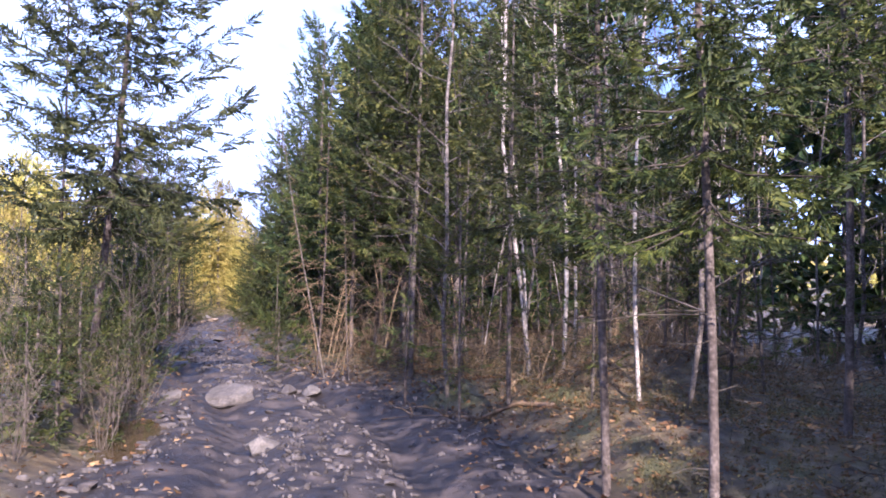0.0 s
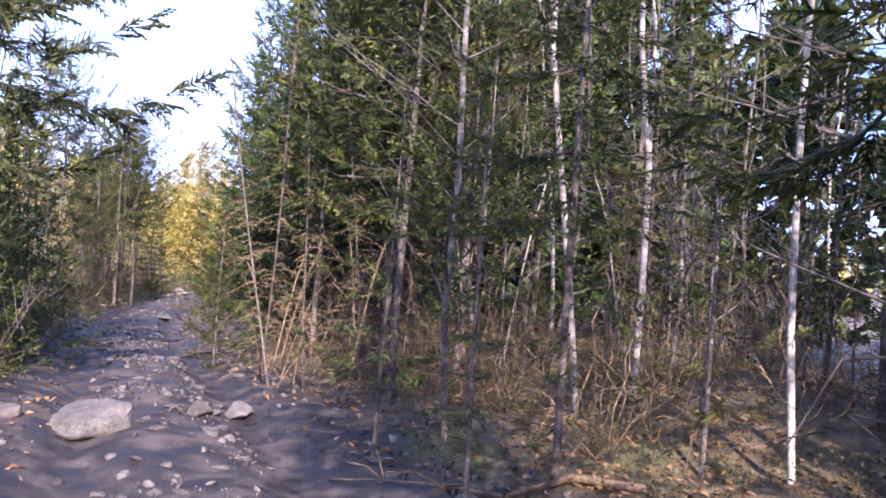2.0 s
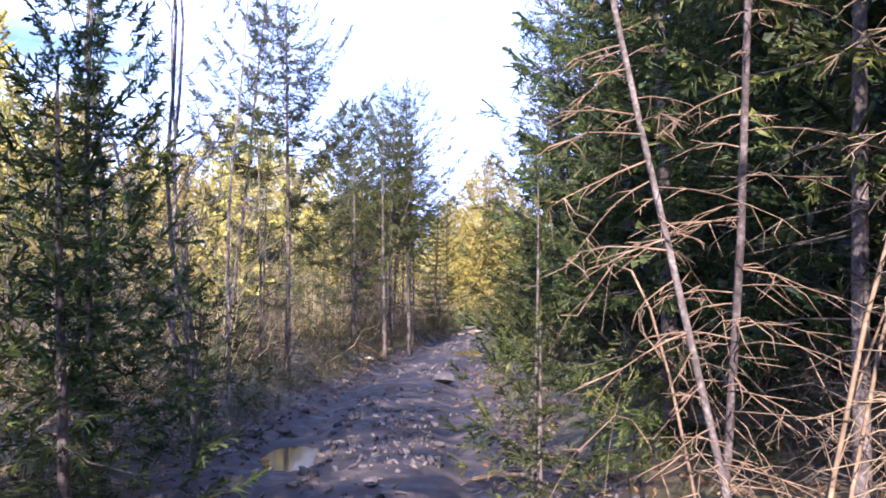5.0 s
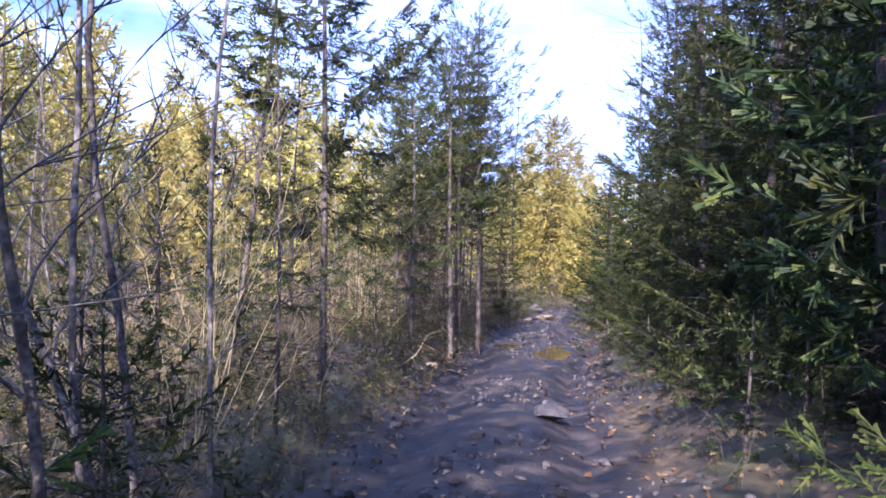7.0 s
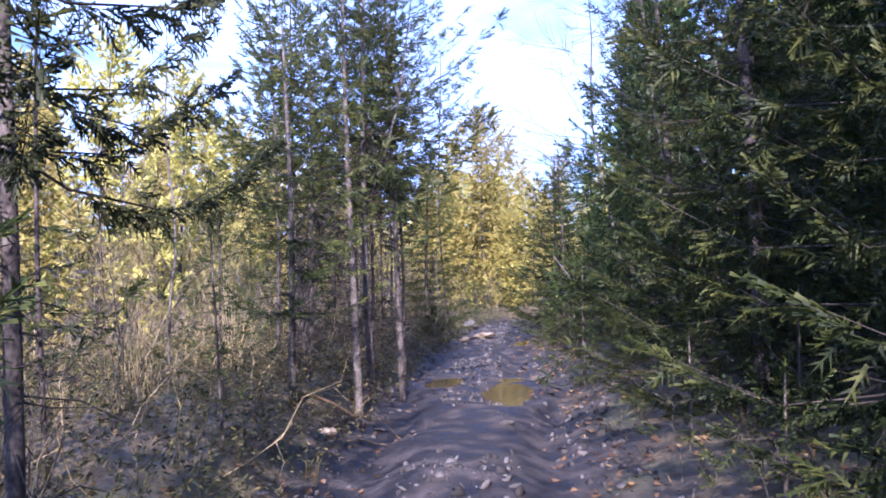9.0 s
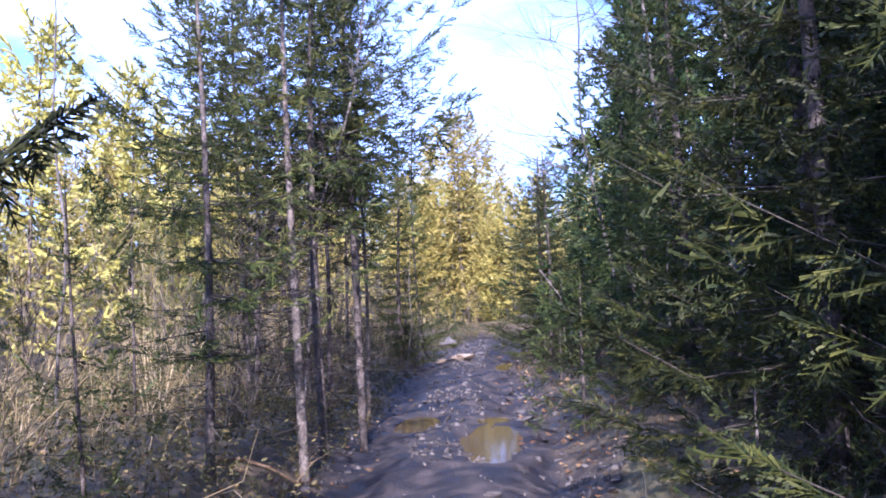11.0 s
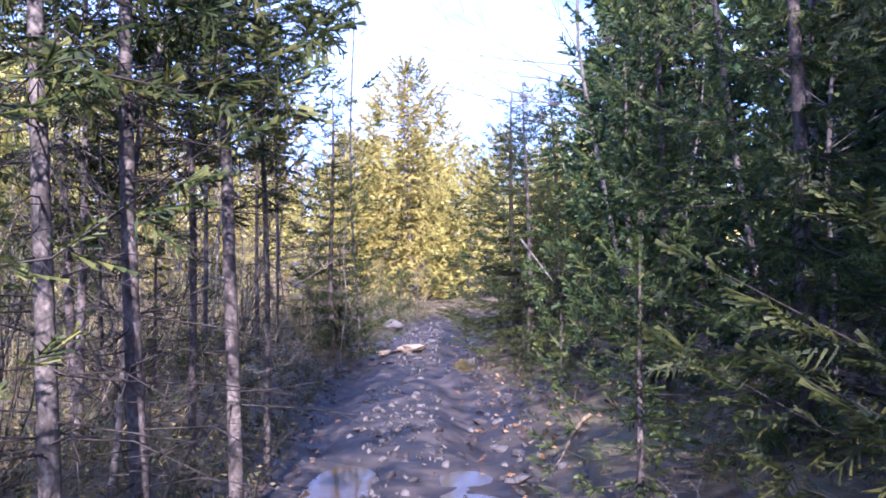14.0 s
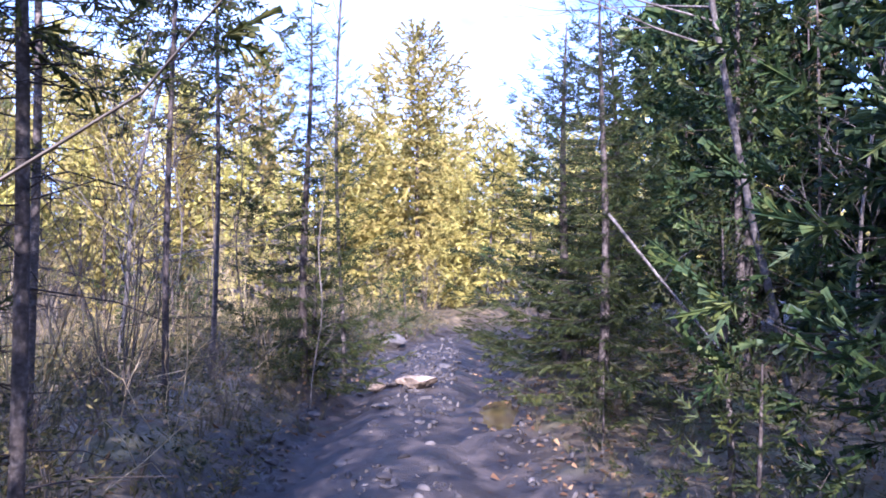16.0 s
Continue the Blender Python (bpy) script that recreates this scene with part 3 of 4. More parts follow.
gx, gy = grid_lines(-12.5, 3, 0.12, 900), grid_lines(3, 42, 0.12, 900)
X, Y = np.meshgrid(gx, gy)
Z = ground_height(X, Y)
nx, ny = len(gx), len(gy)
idx = np.arange(nx * ny).reshape(ny, nx)
quads = np.stack([idx[:-1, :-1], idx[:-1, 1:], idx[1:, 1:], idx[1:, :-1]], -1).reshape(-1, 4)

# soil: mud and gravel on the trail, needles and leaf litter beside it; the trail's edge is stored as an attribute
def soil_material():
    m = bpy.data.materials.new("soil")
    m.use_nodes = True
    n, l = m.node_tree.nodes, m.node_tree.links
    bsdf = n["Principled BSDF"]
    tc = n.new("ShaderNodeTexCoord")
    def noise_ramp(scale, detail, colors, lo=0.3, hi=0.7):
        t = n.new("ShaderNodeTexNoise")
        t.inputs["Scale"].default_value, t.inputs["Detail"].default_value = scale, detail
        l.new(tc.outputs["Object"], t.inputs["Vector"])
        r = n.new("ShaderNodeValToRGB")
        while len(r.color_ramp.elements) < len(colors):
            r.color_ramp.elements.new(0.5)
        for i, c in enumerate(colors):
            r.color_ramp.elements[i].position = lo + (hi - lo) * i / (len(colors) - 1)
            r.color_ramp.elements[i].color = (*c, 1)
        l.new(t.outputs["Fac"], r.inputs[0])
        return t, r
    t1, mud = noise_ramp(3.6, 12, [(0.007, 0.0055, 0.0055), (0.022, 0.017, 0.015), (0.078, 0.062, 0.054)])
    t2, litter = noise_ramp(6.0, 10, [(0.030, 0.023, 0.013), (0.088, 0.065, 0.032), (0.185, 0.14, 0.068)])
    t3, moss = noise_ramp(1.1, 6, [(0, 0, 0), (0, 0, 0), (1, 1, 1)], 0.4, 0.66)
    green = n.new("ShaderNodeMix")
    green.data_type = "RGBA"
    green.inputs[7].default_value = (0.085, 0.085, 0.028, 1)
    l.new(moss.outputs[0], green.inputs[0])
    l.new(litter.outputs[0], green.inputs[6])
    att = n.new("ShaderNodeAttribute")
    att.attribute_name = "wild"
    mix = n.new("ShaderNodeMix")
    mix.data_type = "RGBA"
    l.new(att.outputs["Fac"], mix.inputs[0])
    l.new(mud.outputs[0], mix.inputs[6])
    l.new(green.outputs[2], mix.inputs[7])
    l.new(mix.outputs[2], bsdf.inputs["Base Color"])
    wet = n.new("ShaderNodeMapRange")
    wet.inputs["From Min"].default_value, wet.inputs["From Max"].default_value = 0.35, 0.6
    wet.inputs["To Min"].default_value, wet.inputs["To Max"].default_value = 0.38, 0.9
    l.new(t1.outputs["Fac"], wet.inputs[0])
    l.new(wet.outputs[0], bsdf.inputs["Roughness"])
    fine = n.new("ShaderNodeTexNoise")
    fine.inputs["Scale"].default_value, fine.inputs["Detail"].default_value = 24, 12
    fine.inputs["Roughness"].default_value = 0.68
    l.new(tc.outputs["Object"], fine.inputs["Vector"])
    bp = n.new("ShaderNodeBump")
    bp.inputs["Strength"].default_value, bp.inputs["Distance"].default_value = 0.9, 0.035
    l.new(fine.outputs["Fac"], bp.inputs["Height"])
    l.new(bp.outputs[0], bsdf.inputs["Normal"])
    return m

SOIL = soil_material()
me = mesh_from("ground", np.stack([X, Y, Z], -1).reshape(-1, 3), quads, SOIL, True)
goff, ghalf = lateral(X, Y)
att = me.attributes.new("wild", "FLOAT", "POINT")
att.data.foreach_set("value", smooth(-0.2, 0.5, np.abs(goff) - ghalf + 0.6 * (vnoise(X * 1.7, Y * 1.7, 21) - 0.5)).astype(np.float32).ravel())
ground = tagged(new("ground", me), "muddy stony forest trail with leaf litter and needles on both sides", "ground", kind="structure")

WATER = bpy.data.materials.new("puddle_water")
WATER.use_nodes = True
wb = WATER.node_tree.nodes["Principled BSDF"]
wb.inputs["Base Color"].default_value = (0.06, 0.043, 0.022, 1)
wb.inputs["Roughness"].default_value = 0.07
wb.inputs["IOR"].default_value = 1.33
for px, py, rx, ry, turn, level in PUDDLES:
    ang = np.linspace(0, 6.283, 40, endpoint=False)
    c, s = math.cos(radians(turn)), math.sin(radians(turn))
    u, v = 1.5 * rx * np.cos(ang), 1.35 * ry * np.sin(ang)
    top = np.stack([px + u * c - v * s, py + u * s + v * c, np.full(40, level + float(base_height(py)) - 0.004)], 1)
    vs = np.concatenate([top, [[px, py, level + float(base_height(py)) - 0.004]]])
    fs = [(i, (i + 1) % 40, 40) for i in range(40)]
    tagged(new("puddle", mesh_from("puddle", vs, fs, WATER)), "shallow brown puddle in a wheel rut of the trail", "puddle", "trail puddles", "structure")

# ---- kinds of plants ----
TAN = material("tan_twigs", [(0.19, 0.145, 0.07), (0.35, 0.28, 0.14), (0.50, 0.42, 0.23)], 2, 20, 0.9, 0, 0.25)
NEAR = [spruce_kind(11, 7.0, 0.35, 1.45, 0.29, 7, 0.26, 4, 0.34, wide=1.3, hang=0.5), spruce_kind(12, 6.4, 0.3, 1.6, 0.29, 7, 0.26, 4, 0.34, wide=1.3, hang=0.5), spruce_kind(13, 7.6, 0.8, 1.35, 0.30, 7, 0.26, 4, 0.34, wide=1.3, hang=0.5)]
BOUGH = [spruce_kind(16, 6.8, 0.25, 1.45, 0.30, 8, 0.085, 5, 0.165, wide=0.85, skirt=0.95, hang=0.8, mat=NEEDLE_M), spruce_kind(17, 6.2, 0.2, 1.55, 0.30, 8, 0.085, 5, 0.165, wide=0.85, skirt=0.95, hang=0.8, mat=NEEDLE_M)]
CLOSE = [spruce_kind(14, 6.6, 2.0, 1.35, 0.27, 8, 0.085, 5, 0.16, 0.05, 10, 0.026, NEEDLE_M, wide=0.85, skirt=0.8), spruce_kind(15, 5.6, 2.0, 1.35, 0.28, 7, 0.085, 5, 0.16, 0.1, 12, 0.028, NEEDLE_M, wide=0.85, droop=0.1, skirt=0.9, inner=0.15)]
SPARSE = [spruce_kind(21, 5.0, 1.9, 1.4, 0.34, 6, 0.13, 5, 0.23, 0.15, 60, 0.036, NEEDLE_M, droop=0.12, wide=0.95, skirt=0.8, ragged=0.5), spruce_kind(22, 7.6, 3.0, 1.3, 0.38, 6, 0.19, 4, 0.28, 0.3, 80, 0.031, NEEDLE_O, wide=1.1), spruce_kind(23, 6.2, 1.7, 1.5, 0.40, 5, 0.14, 5, 0.25, 0.1, 60, 0.045, NEEDLE_O, droop=0.12, wide=1.0), spruce_kind(24, 5.4, 2.5, 1.2, 0.34, 6, 0.13, 5, 0.21, 0.45, 70, 0.040, NEEDLE_O, wide=0.95, skirt=0.7, ragged=0.5)]
TIERED = [spruce_kind(26, 5.3, 1.7, 1.35, 0.28, 7, 0.055, 6, 0.17, 0.08, 30, 0.046, NEEDLE_T, droop=0.12, wide=0.9, skirt=0.8, inner=0.25, ragged=1.0, full=0.5), spruce_kind(27, 6.8, 2.0, 1.7, 0.27, 7, 0.12, 5, 0.26, 0.1, 40, 0.05, NEEDLE_T, droop=0.15, wide=1.0, skirt=0.9, inner=0.12, ragged=0.8, full=0.55)]
# The third wears the lighter olive needles: sunlight put into its crown's colour.
SCREEN = [spruce_kind(28, 5.2, 2.3, 1.6, 0.29, 7, 0.085, 5, 0.155, 0.12, 60, 0.04, NEEDLE_M, droop=0.0, wide=0.8, skirt=0.65, full=0.6, ragged=0.5), spruce_kind(29, 3.7, 0.9, 1.2, 0.27, 6, 0.10, 5, 0.17, 0.15, 30, 0.03, NEEDLE_O, droop=0.05, wide=0.8, skirt=0.8, ragged=0.5), spruce_kind(30, 5.9, 2.6, 1.45, 0.26, 8, 0.085, 5, 0.165, 0.05, 16, 0.036, NEEDLE_O, droop=0.0, wide=0.9, skirt=0.35, full=0.8, ragged=0.2)]
SPIRE = [spruce_kind(33, 6.6, 1.9, 0.95, 0.24, 7, 0.16, 4, 0.29, 0.05, 20, 0.04, NEEDLE_O, droop=0.1, wide=1.2, skirt=0.8, full=0.6, ragged=0.6)]
MID = [spruce_kind(31, 7.0, 0.6, 1.35, 0.32, 6, 0.27, 3, 0.34, wide=1.5, hang=0.5), spruce_kind(32, 7.5, 1.0, 1.2, 0.33, 6, 0.27, 3, 0.34, wide=1.5, hang=0.5)]
FAR = [spruce_kind(41, 8.0, 0.7, 1.6, 0.55, 4, 0.75, 2, 1.05, dead=0, wide=3.0, sticks=False, hang=0.4), spruce_kind(42, 8.5, 1.0, 1.4, 0.55, 4, 0.75, 2, 1.05, dead=0, wide=3.0, sticks=False, hang=0.4)]
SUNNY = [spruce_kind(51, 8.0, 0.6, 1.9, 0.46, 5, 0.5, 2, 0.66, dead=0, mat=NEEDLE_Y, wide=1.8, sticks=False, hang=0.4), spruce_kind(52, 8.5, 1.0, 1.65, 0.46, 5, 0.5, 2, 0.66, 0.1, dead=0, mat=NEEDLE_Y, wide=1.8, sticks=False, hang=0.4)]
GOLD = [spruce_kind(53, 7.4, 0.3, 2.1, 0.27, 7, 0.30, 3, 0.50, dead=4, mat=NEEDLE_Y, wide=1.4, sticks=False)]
YOUNG = [spruce_kind(61, 1.7, 0.1, 0.7, 0.18, 6, 0.18, 3, 0.20, dead=0, r0=0.02, wide=1.1, skirt=0.8, mat=NEEDLE_M), spruce_kind(62, 2.3, 0.2, 0.75, 0.20, 6, 0.18, 3, 0.20, dead=2, r0=0.025, wide=1.1, skirt=0.8, mat=NEEDLE_M)]
SAPLING = [spruce_kind(65, 2.9, 0.45, 0.75, 0.24, 4, 0.15, 4, 0.22, 0.3, 14, 0.014, NEEDLE_O, droop=0.0, wide=0.9), spruce_kind(66, 3.6, 0.8, 0.85, 0.28, 4, 0.15, 4, 0.22, 0.35, 24, 0.016, NEEDLE_O, droop=0.1, wide=0.9)]
SEEDLING = [spruce_kind(63, 0.9, 0.05, 0.42, 0.16, 5, 0.15, 3, 0.17, dead=0, r0=0.010, wide=1.0, sticks=False, skirt=0.8, mat=NEEDLE_M), spruce_kind(64, 1.2, 0.08, 0.45, 0.19, 5, 0.15, 3, 0.18, dead=0, r0=0.012, wide=1.0, sticks=False, skirt=0.8, mat=NEEDLE_M)]
BIRCHES = [bare_kind(71, 9.5, 0.027, BIRCH, 0.5, 16, lean=-0.07), bare_kind(72, 9.0, 0.025, BIRCH, 0.45, 16, lean=-0.01), bare_kind(73, 8.0, 0.02, BIRCH, 0.4, 14, lean=0.05)]
POLES = [bare_kind(81, 8.5, 0.025, GREY, 0.1, 34, 0.5, wander=0.09, twigs=5), bare_kind(82, 7.5, 0.019, GREY, 0.1, 30, 0.5, lean=0.05, wander=0.10, twigs=5), bare_kind(83, 6.0, 0.019, GREY, 0.15, 18, lean=-0.08, wander=0.09), bare_kind(84, 4.5, 0.013, GREY, 0.15, 16, wander=0.10)]
DEAD = [dead_kind(91, 5.5, 0.013, 90), dead_kind(92, 4.5, 0.011, 95, 0.9), dead_kind(93, 6.5, 0.016, 110, 1.0)]
SHRUBS = [shrub_kind(101, 1.6, 14), shrub_kind(102, 2.2, 16, None, 0.9), shrub_kind(103, 1.0, 16, None, 0.5), shrub_kind(104, 2.8, 12, None, 0.9)]
CROOKED = [bare_kind(85, 7.0, 0.026, GREY, 0.42, 16, 0.35, wander=0.08, twigs=8), bare_kind(86, 7.6, 0.024, GREY, 0.40, 12, 1.3, wander=0.05, twigs=6), bare_kind(87, 7.4, 0.03, GREY, 0.4, 30, 0.55, wander=0.08, twigs=10, reach=1.9)]
TANS = [shrub_kind(111, 3.4, 15, TAN, 1.1), shrub_kind(112, 4.2, 14, TAN, 1.2), shrub_kind(113, 2.6, 15, TAN, 1.2)]

LABEL = {
    "NEAR": ("spruce_tree", "dense dark green spruce tree beside the trail"),
    "BOUGH": ("spruce_tree", "dense dark spruce with boughs reaching over the trail edge"),
    "GOLD": ("spruce_tree", "bright yellow-green spruce beyond the bend, coloured as if sunlit"),
    "CLOSE": ("spruce_tree", "slim green spruce close beside the trail"),
    "SPARSE": ("spruce_tree", "tall thin spruce with a sparse crown and dead lower branches"),
    "TIERED": ("spruce_tree", "open spruce with dark flat tiers of boughs and bare trunk between"),
    "SCREEN": ("spruce_tree", "dense green spruce with broad upswept boughs over bare lower stem"),
    "SPIRE": ("spruce_tree", "tall narrow spruce with a pale spire-like top"),
    "MID": ("spruce_tree", "dark green spruce in the forest edge"),
    "FAR": ("spruce_tree", "dark green spruce deep in the forest"),
    "SUNNY": ("spruce_tree", "yellow-green conifer on the far slope, coloured as if sunlit"),
    "YOUNG": ("young_spruce", "young bushy green spruce at the trail edge"),
    "SAPLING": ("young_spruce", "thin young spruce with a sparse see-through crown"),
    "BIRCHES": ("birch_tree", "slender white-barked leafless birch in the woods"),
    "POLES": ("bare_tree", "thin grey leafless tree in the woods"),
    "THIN": ("bare_tree", "very thin grey leafless sapling beside the trail"),
    "DEAD": ("dead_spruce", "dead bare spruce with brittle brown twigs"),
    "SHRUBS": ("shrub", "leafless grey-brown bush of thin stems beside the trail"),
    "CROOKED": ("bare_tree", "leafless tree with crooked spreading branches over the trail"),
    "SEEDLING": ("young_spruce", "small spruce seedling among the bushes"),
    "TANS": ("shrub", "tall tan leafless thicket bush in the sun"),
}
KINDS = {"NEAR": NEAR, "SPARSE": SPARSE, "TIERED": TIERED, "SCREEN": SCREEN, "SPIRE": SPIRE, "MID": MID, "FAR": FAR, "SUNNY": SUNNY, "YOUNG": YOUNG, "BIRCHES": BIRCHES, "POLES": POLES, "DEAD": DEAD, "SHRUBS": SHRUBS, "TANS": TANS, "CROOKED": CROOKED, "SEEDLING": SEEDLING, "CLOSE": CLOSE, "GOLD": GOLD, "BOUGH": BOUGH, "SAPLING": SAPLING, "THIN": POLES[2:]}
TAKEN = []

def stand(key, i, x, y, size=1.0, turn=None, lean=(0, 0), wide=1.0, label=""):
    name, words = LABEL[key]
    TAKEN.append((x, y))
    rr = random.Random(int(x * 1000) * 7 + int(y * 1000))
    t = rr.uniform(0, 360) if turn is None else turn
    return place(name, KINDS[key][i % len(KINDS[key])], x, y, size, t, label or words, "shrub" if key in ("SHRUBS", "TANS") else "tree", name.replace("_", " ") + "s", lean, wide=wide)

# right of the trail, first stretch: two close spruces, birches and poles
stand("CLOSE", 0, 1.4, 4.6, 0.95)
stand("CLOSE", 1, 1.16, 6.14, 1.0)
stand("SPARSE", 1, -0.40, 12.25, 1.0)
stand("POLES", 0, 0.08, 10.75, 1.0, 40)
stand("POLES", 3, 0.59, 12.5, 0.7)
stand("BIRCHES", 0, 1.19, 11.35, 1.0, 0)
stand("BIRCHES", 1, 1.58, 11.1, 1.0, 0)
stand("BIRCHES", 2, 1.95, 12.6, 1.0, 150)
stand("POLES", 0, 2.79, 14.5, 1.1, 200)
stand("POLES", 0, 2.5, 8.7, 1.0, 100)
stand("POLES", 1, 1.88, 10.3, 0.8)
stand("CLOSE", 1, 0.75, 9.3, 0.85, 120)
stand("SPARSE", 1, 3.2, 10.2, 1.0)
stand("SPARSE", 1, 3.4, 7.2, 1.0)
stand("SPARSE", 1, 2.9, 5.2, 1.0)
stand("MID", 0, 4.6, 6.0, 1.1)
stand("SPARSE", 0, 0.2, 13.6, 1.3)
stand("SPARSE", 1, 1.1, 14.6, 1.0)
stand("NEAR", 2, -0.7, 15.4, 1.0)
stand("SAPLING", 1, -0.42, 10.55, 0.72, wide=1.15)
stand("SAPLING", 0, 0.2, 9.2, 0.8, wide=1.1)
# the corner with its dead, sunlit poles
for i, (x, y, s) in enumerate(((-1.92, 13.7, 0.8), (-1.45, 13.55, 0.7), (-2.10, 14.2, 0.8), (-1.2, 14.3, 0.9), (-0.85, 13.4, 0.8), (-0.4, 14.2, 0.9))):
    stand("DEAD", i, x, y, s, lean=((i * 37 % 11) - 5, (i * 53 % 23) - 11))
stand("SPARSE", 2, -1.55, 14.7, 0.9, 30, wide=0.8)
stand("SPARSE", 2, -0.7, 13.9, 0.95, 170, wide=1.1)
stand("BOUGH", 0, -2.45, 17.0, 0.95, wide=0.9)
stand("CLOSE", 0, -0.55, 13.1, 1.0, 60, wide=1.1)
stand("NEAR", 2, -1.2, 15.5, 0.95, 40)
stand("NEAR", 1, -2.0, 18.6, 1.05)
stand("SAPLING", 1, -3.2, 16.3, 0.6)
stand("YOUNG", 0, -3.0, 15.5, 0.7)
# right of the trail, further on
stand("NEAR", 2, -3.0, 19.7, 0.95)
stand("BOUGH", 0, -3.2, 21.6, 1.05)
stand("BOUGH", 1, -3.95, 22.8, 0.95)
stand("BOUGH", 0, -4.85, 25.4, 0.95)
stand("BOUGH", 1, -4.7, 27.2, 1.0)
stand("BOUGH", 2, -5.6, 29.2, 0.85)
stand("NEAR", 1, -6.3, 31.6, 0.7)
stand("BOUGH", 0, -7.9, 35.3, 0.55, wide=1.3)
stand("BOUGH", 1, -8.4, 37.75, 0.63, wide=1.6)
stand("NEAR", 1, -7.9, 40.0, 0.7, wide=1.4)
stand("YOUNG", 0, -6.5, 28.3, 0.8)
stand("YOUNG", 1, -7.2, 32.0, 0.6)
stand("POLES", 1, -5.0, 31.0, 1.0)
# left of the trail, first stretch
# Three spruces out of view, added to shade the left bank.
stand("NEAR", 0, -3.4, -0.6, 0.95)
stand("NEAR", 1, -4.2, 1.9, 0.9)
stand("NEAR", 2, -5.3, 4.0, 0.85)
stand("TIERED", 1, -4.55, 11.2, 1.05, lean=(0, 3))
for i, (x, y, s) in enumerate(((-3.5, 7.2, 0.6), (-3.3, 8.6, 0.5), (-3.6, 9.9, 0.6), (-3.9, 8.0, 0.75), (-4.3, 9.1, 0.8), (-4.4, 12.0, 0.7))):
    stand("YOUNG", i, x, y, s)
for i, (x, y, s) in enumerate(((-3.3, 6.6, 0.6), (-3.1, 7.8, 0.5), (-3.35, 9.2, 0.6), (-3.7, 10.6, 0.7), (-4.0, 7.4, 0.8), (-4.6, 8.4, 0.9))):
    stand("SHRUBS", i, x, y, s)
stand("SPARSE", 1, -5.96, 13.15, 0.85)
for i, (x, y, s) in enumerate(((-4.75, 12.6, 0.9), (-5.0, 14.3, 1.0), (-5.5, 15.1, 0.9), (-4.5, 10.6, 0.7), (-5.9, 16.6, 0.7), (-4.9, 13.4, 0.8))):
    stand("YOUNG", i, x, y, s)
stand("NEAR", 0, -5.75, 15.3, 0.47)
stand("POLES", 2, -5.6, 16.2, 0.8, 20)
stand("POLES", 1, -6.35, 16.0, 0.8)
stand("POLES", 3, -6.35, 17.1, 1.0)
stand("POLES", 2, -6.45, 17.45, 0.9)
stand("POLES", 3, -6.6, 18.15, 1.0)
stand("POLES", 2, -5.9, 16.9, 0.75, lean=(0, -18))
stand("SPARSE", 1, -8.57, 20.9, 0.75, lean=(0, 8))
stand("TIERED", 0, -7.68, 21.05, 1.0, 20, wide=0.72)
stand("SPIRE", 0, -10.7, 29.4, 0.85)
stand("SCREEN", 2, -8.75, 28.1, 1.0, 100)
# left, the cluster of spruces with bare lower stems
stand("SAPLING", 0, -8.45, 23.7, 0.6)
stand("SAPLING", 1, -8.9, 22.6, 0.85)
for i, (x, y, s) in enumerate(((-7.3, 18.0, 0.7), (-7.9, 19.2, 0.8), (-7.2, 17.0, 0.65), (-8.9, 21.6, 0.7))):
    stand("YOUNG", i, x, y, s)
for i, (x, y, s) in enumerate(((-8.3, 18.2, 0.9), (-10.9, 30.2, 0.8), (0.9, 13.3, 1.0), (0.3, 11.6, 0.9), (1.7, 9.6, 0.9))):
    stand("SAPLING", i, x, y, s)
stand("SPARSE", 3, -8.54, 26.33, 0.9)
stand("SCREEN", 1, -8.75, 25.3, 0.95)
stand("SCREEN", 0, -8.70, 27.19, 1.0, 70)
stand("POLES", 2, -9.05, 27.4, 0.8, 40, lean=(0, 14))

stand("SPARSE", 1, -9.37, 28.8, 0.75, 200)
stand("SPARSE", 0, -10.39, 29.14, 0.9, 260)
stand("SPARSE", 1, -9.75, 27.0, 0.62)
stand("SPARSE", 1, -9.35, 29.9, 0.7)
stand("SPARSE", 1, -10.95, 32.0, 0.78)
stand("SPARSE", 1, -11.13, 33.8, 0.75, 90)
stand("POLES", 1, -12.6, 35.3, 1.0, lean=(0, 8))
stand("SPARSE", 1, -11.55, 35.3, 0.75, 180)
stand("POLES", 2, -10.85, 36.0, 0.42)
stand("BOUGH", 0, -11.25, 36.9, 0.62, 40, wide=1.3)
stand("YOUNG", 1, -11.2, 37.0, 0.9)
stand("CROOKED", 1, -10.95, 37.4, 0.95)
stand("CROOKED", 0, -5.3, 31.6, 1.1, lean=(0, -9))
stand("CROOKED", 2, -6.4, 34.8, 1.0, 60, lean=(0, -6))
stand("CROOKED", 2, -3.1, 24.3, 1.0, 130, lean=(0, -9))
stand("GOLD", 0, -13.4, 50.5, 1.0, wide=1.2)
stand("GOLD", 0, -12.0, 49.0, 0.5, 90)
stand("GOLD", 0, -15.2, 49.5, 0.72, 200)
stand("SUNNY", 1, -11.4, 53.5, 0.45)
stand("MID", 0, -8.6, 46.8, 0.55)
stand("SUNNY", 1, -9.9, 57.0, 0.5)

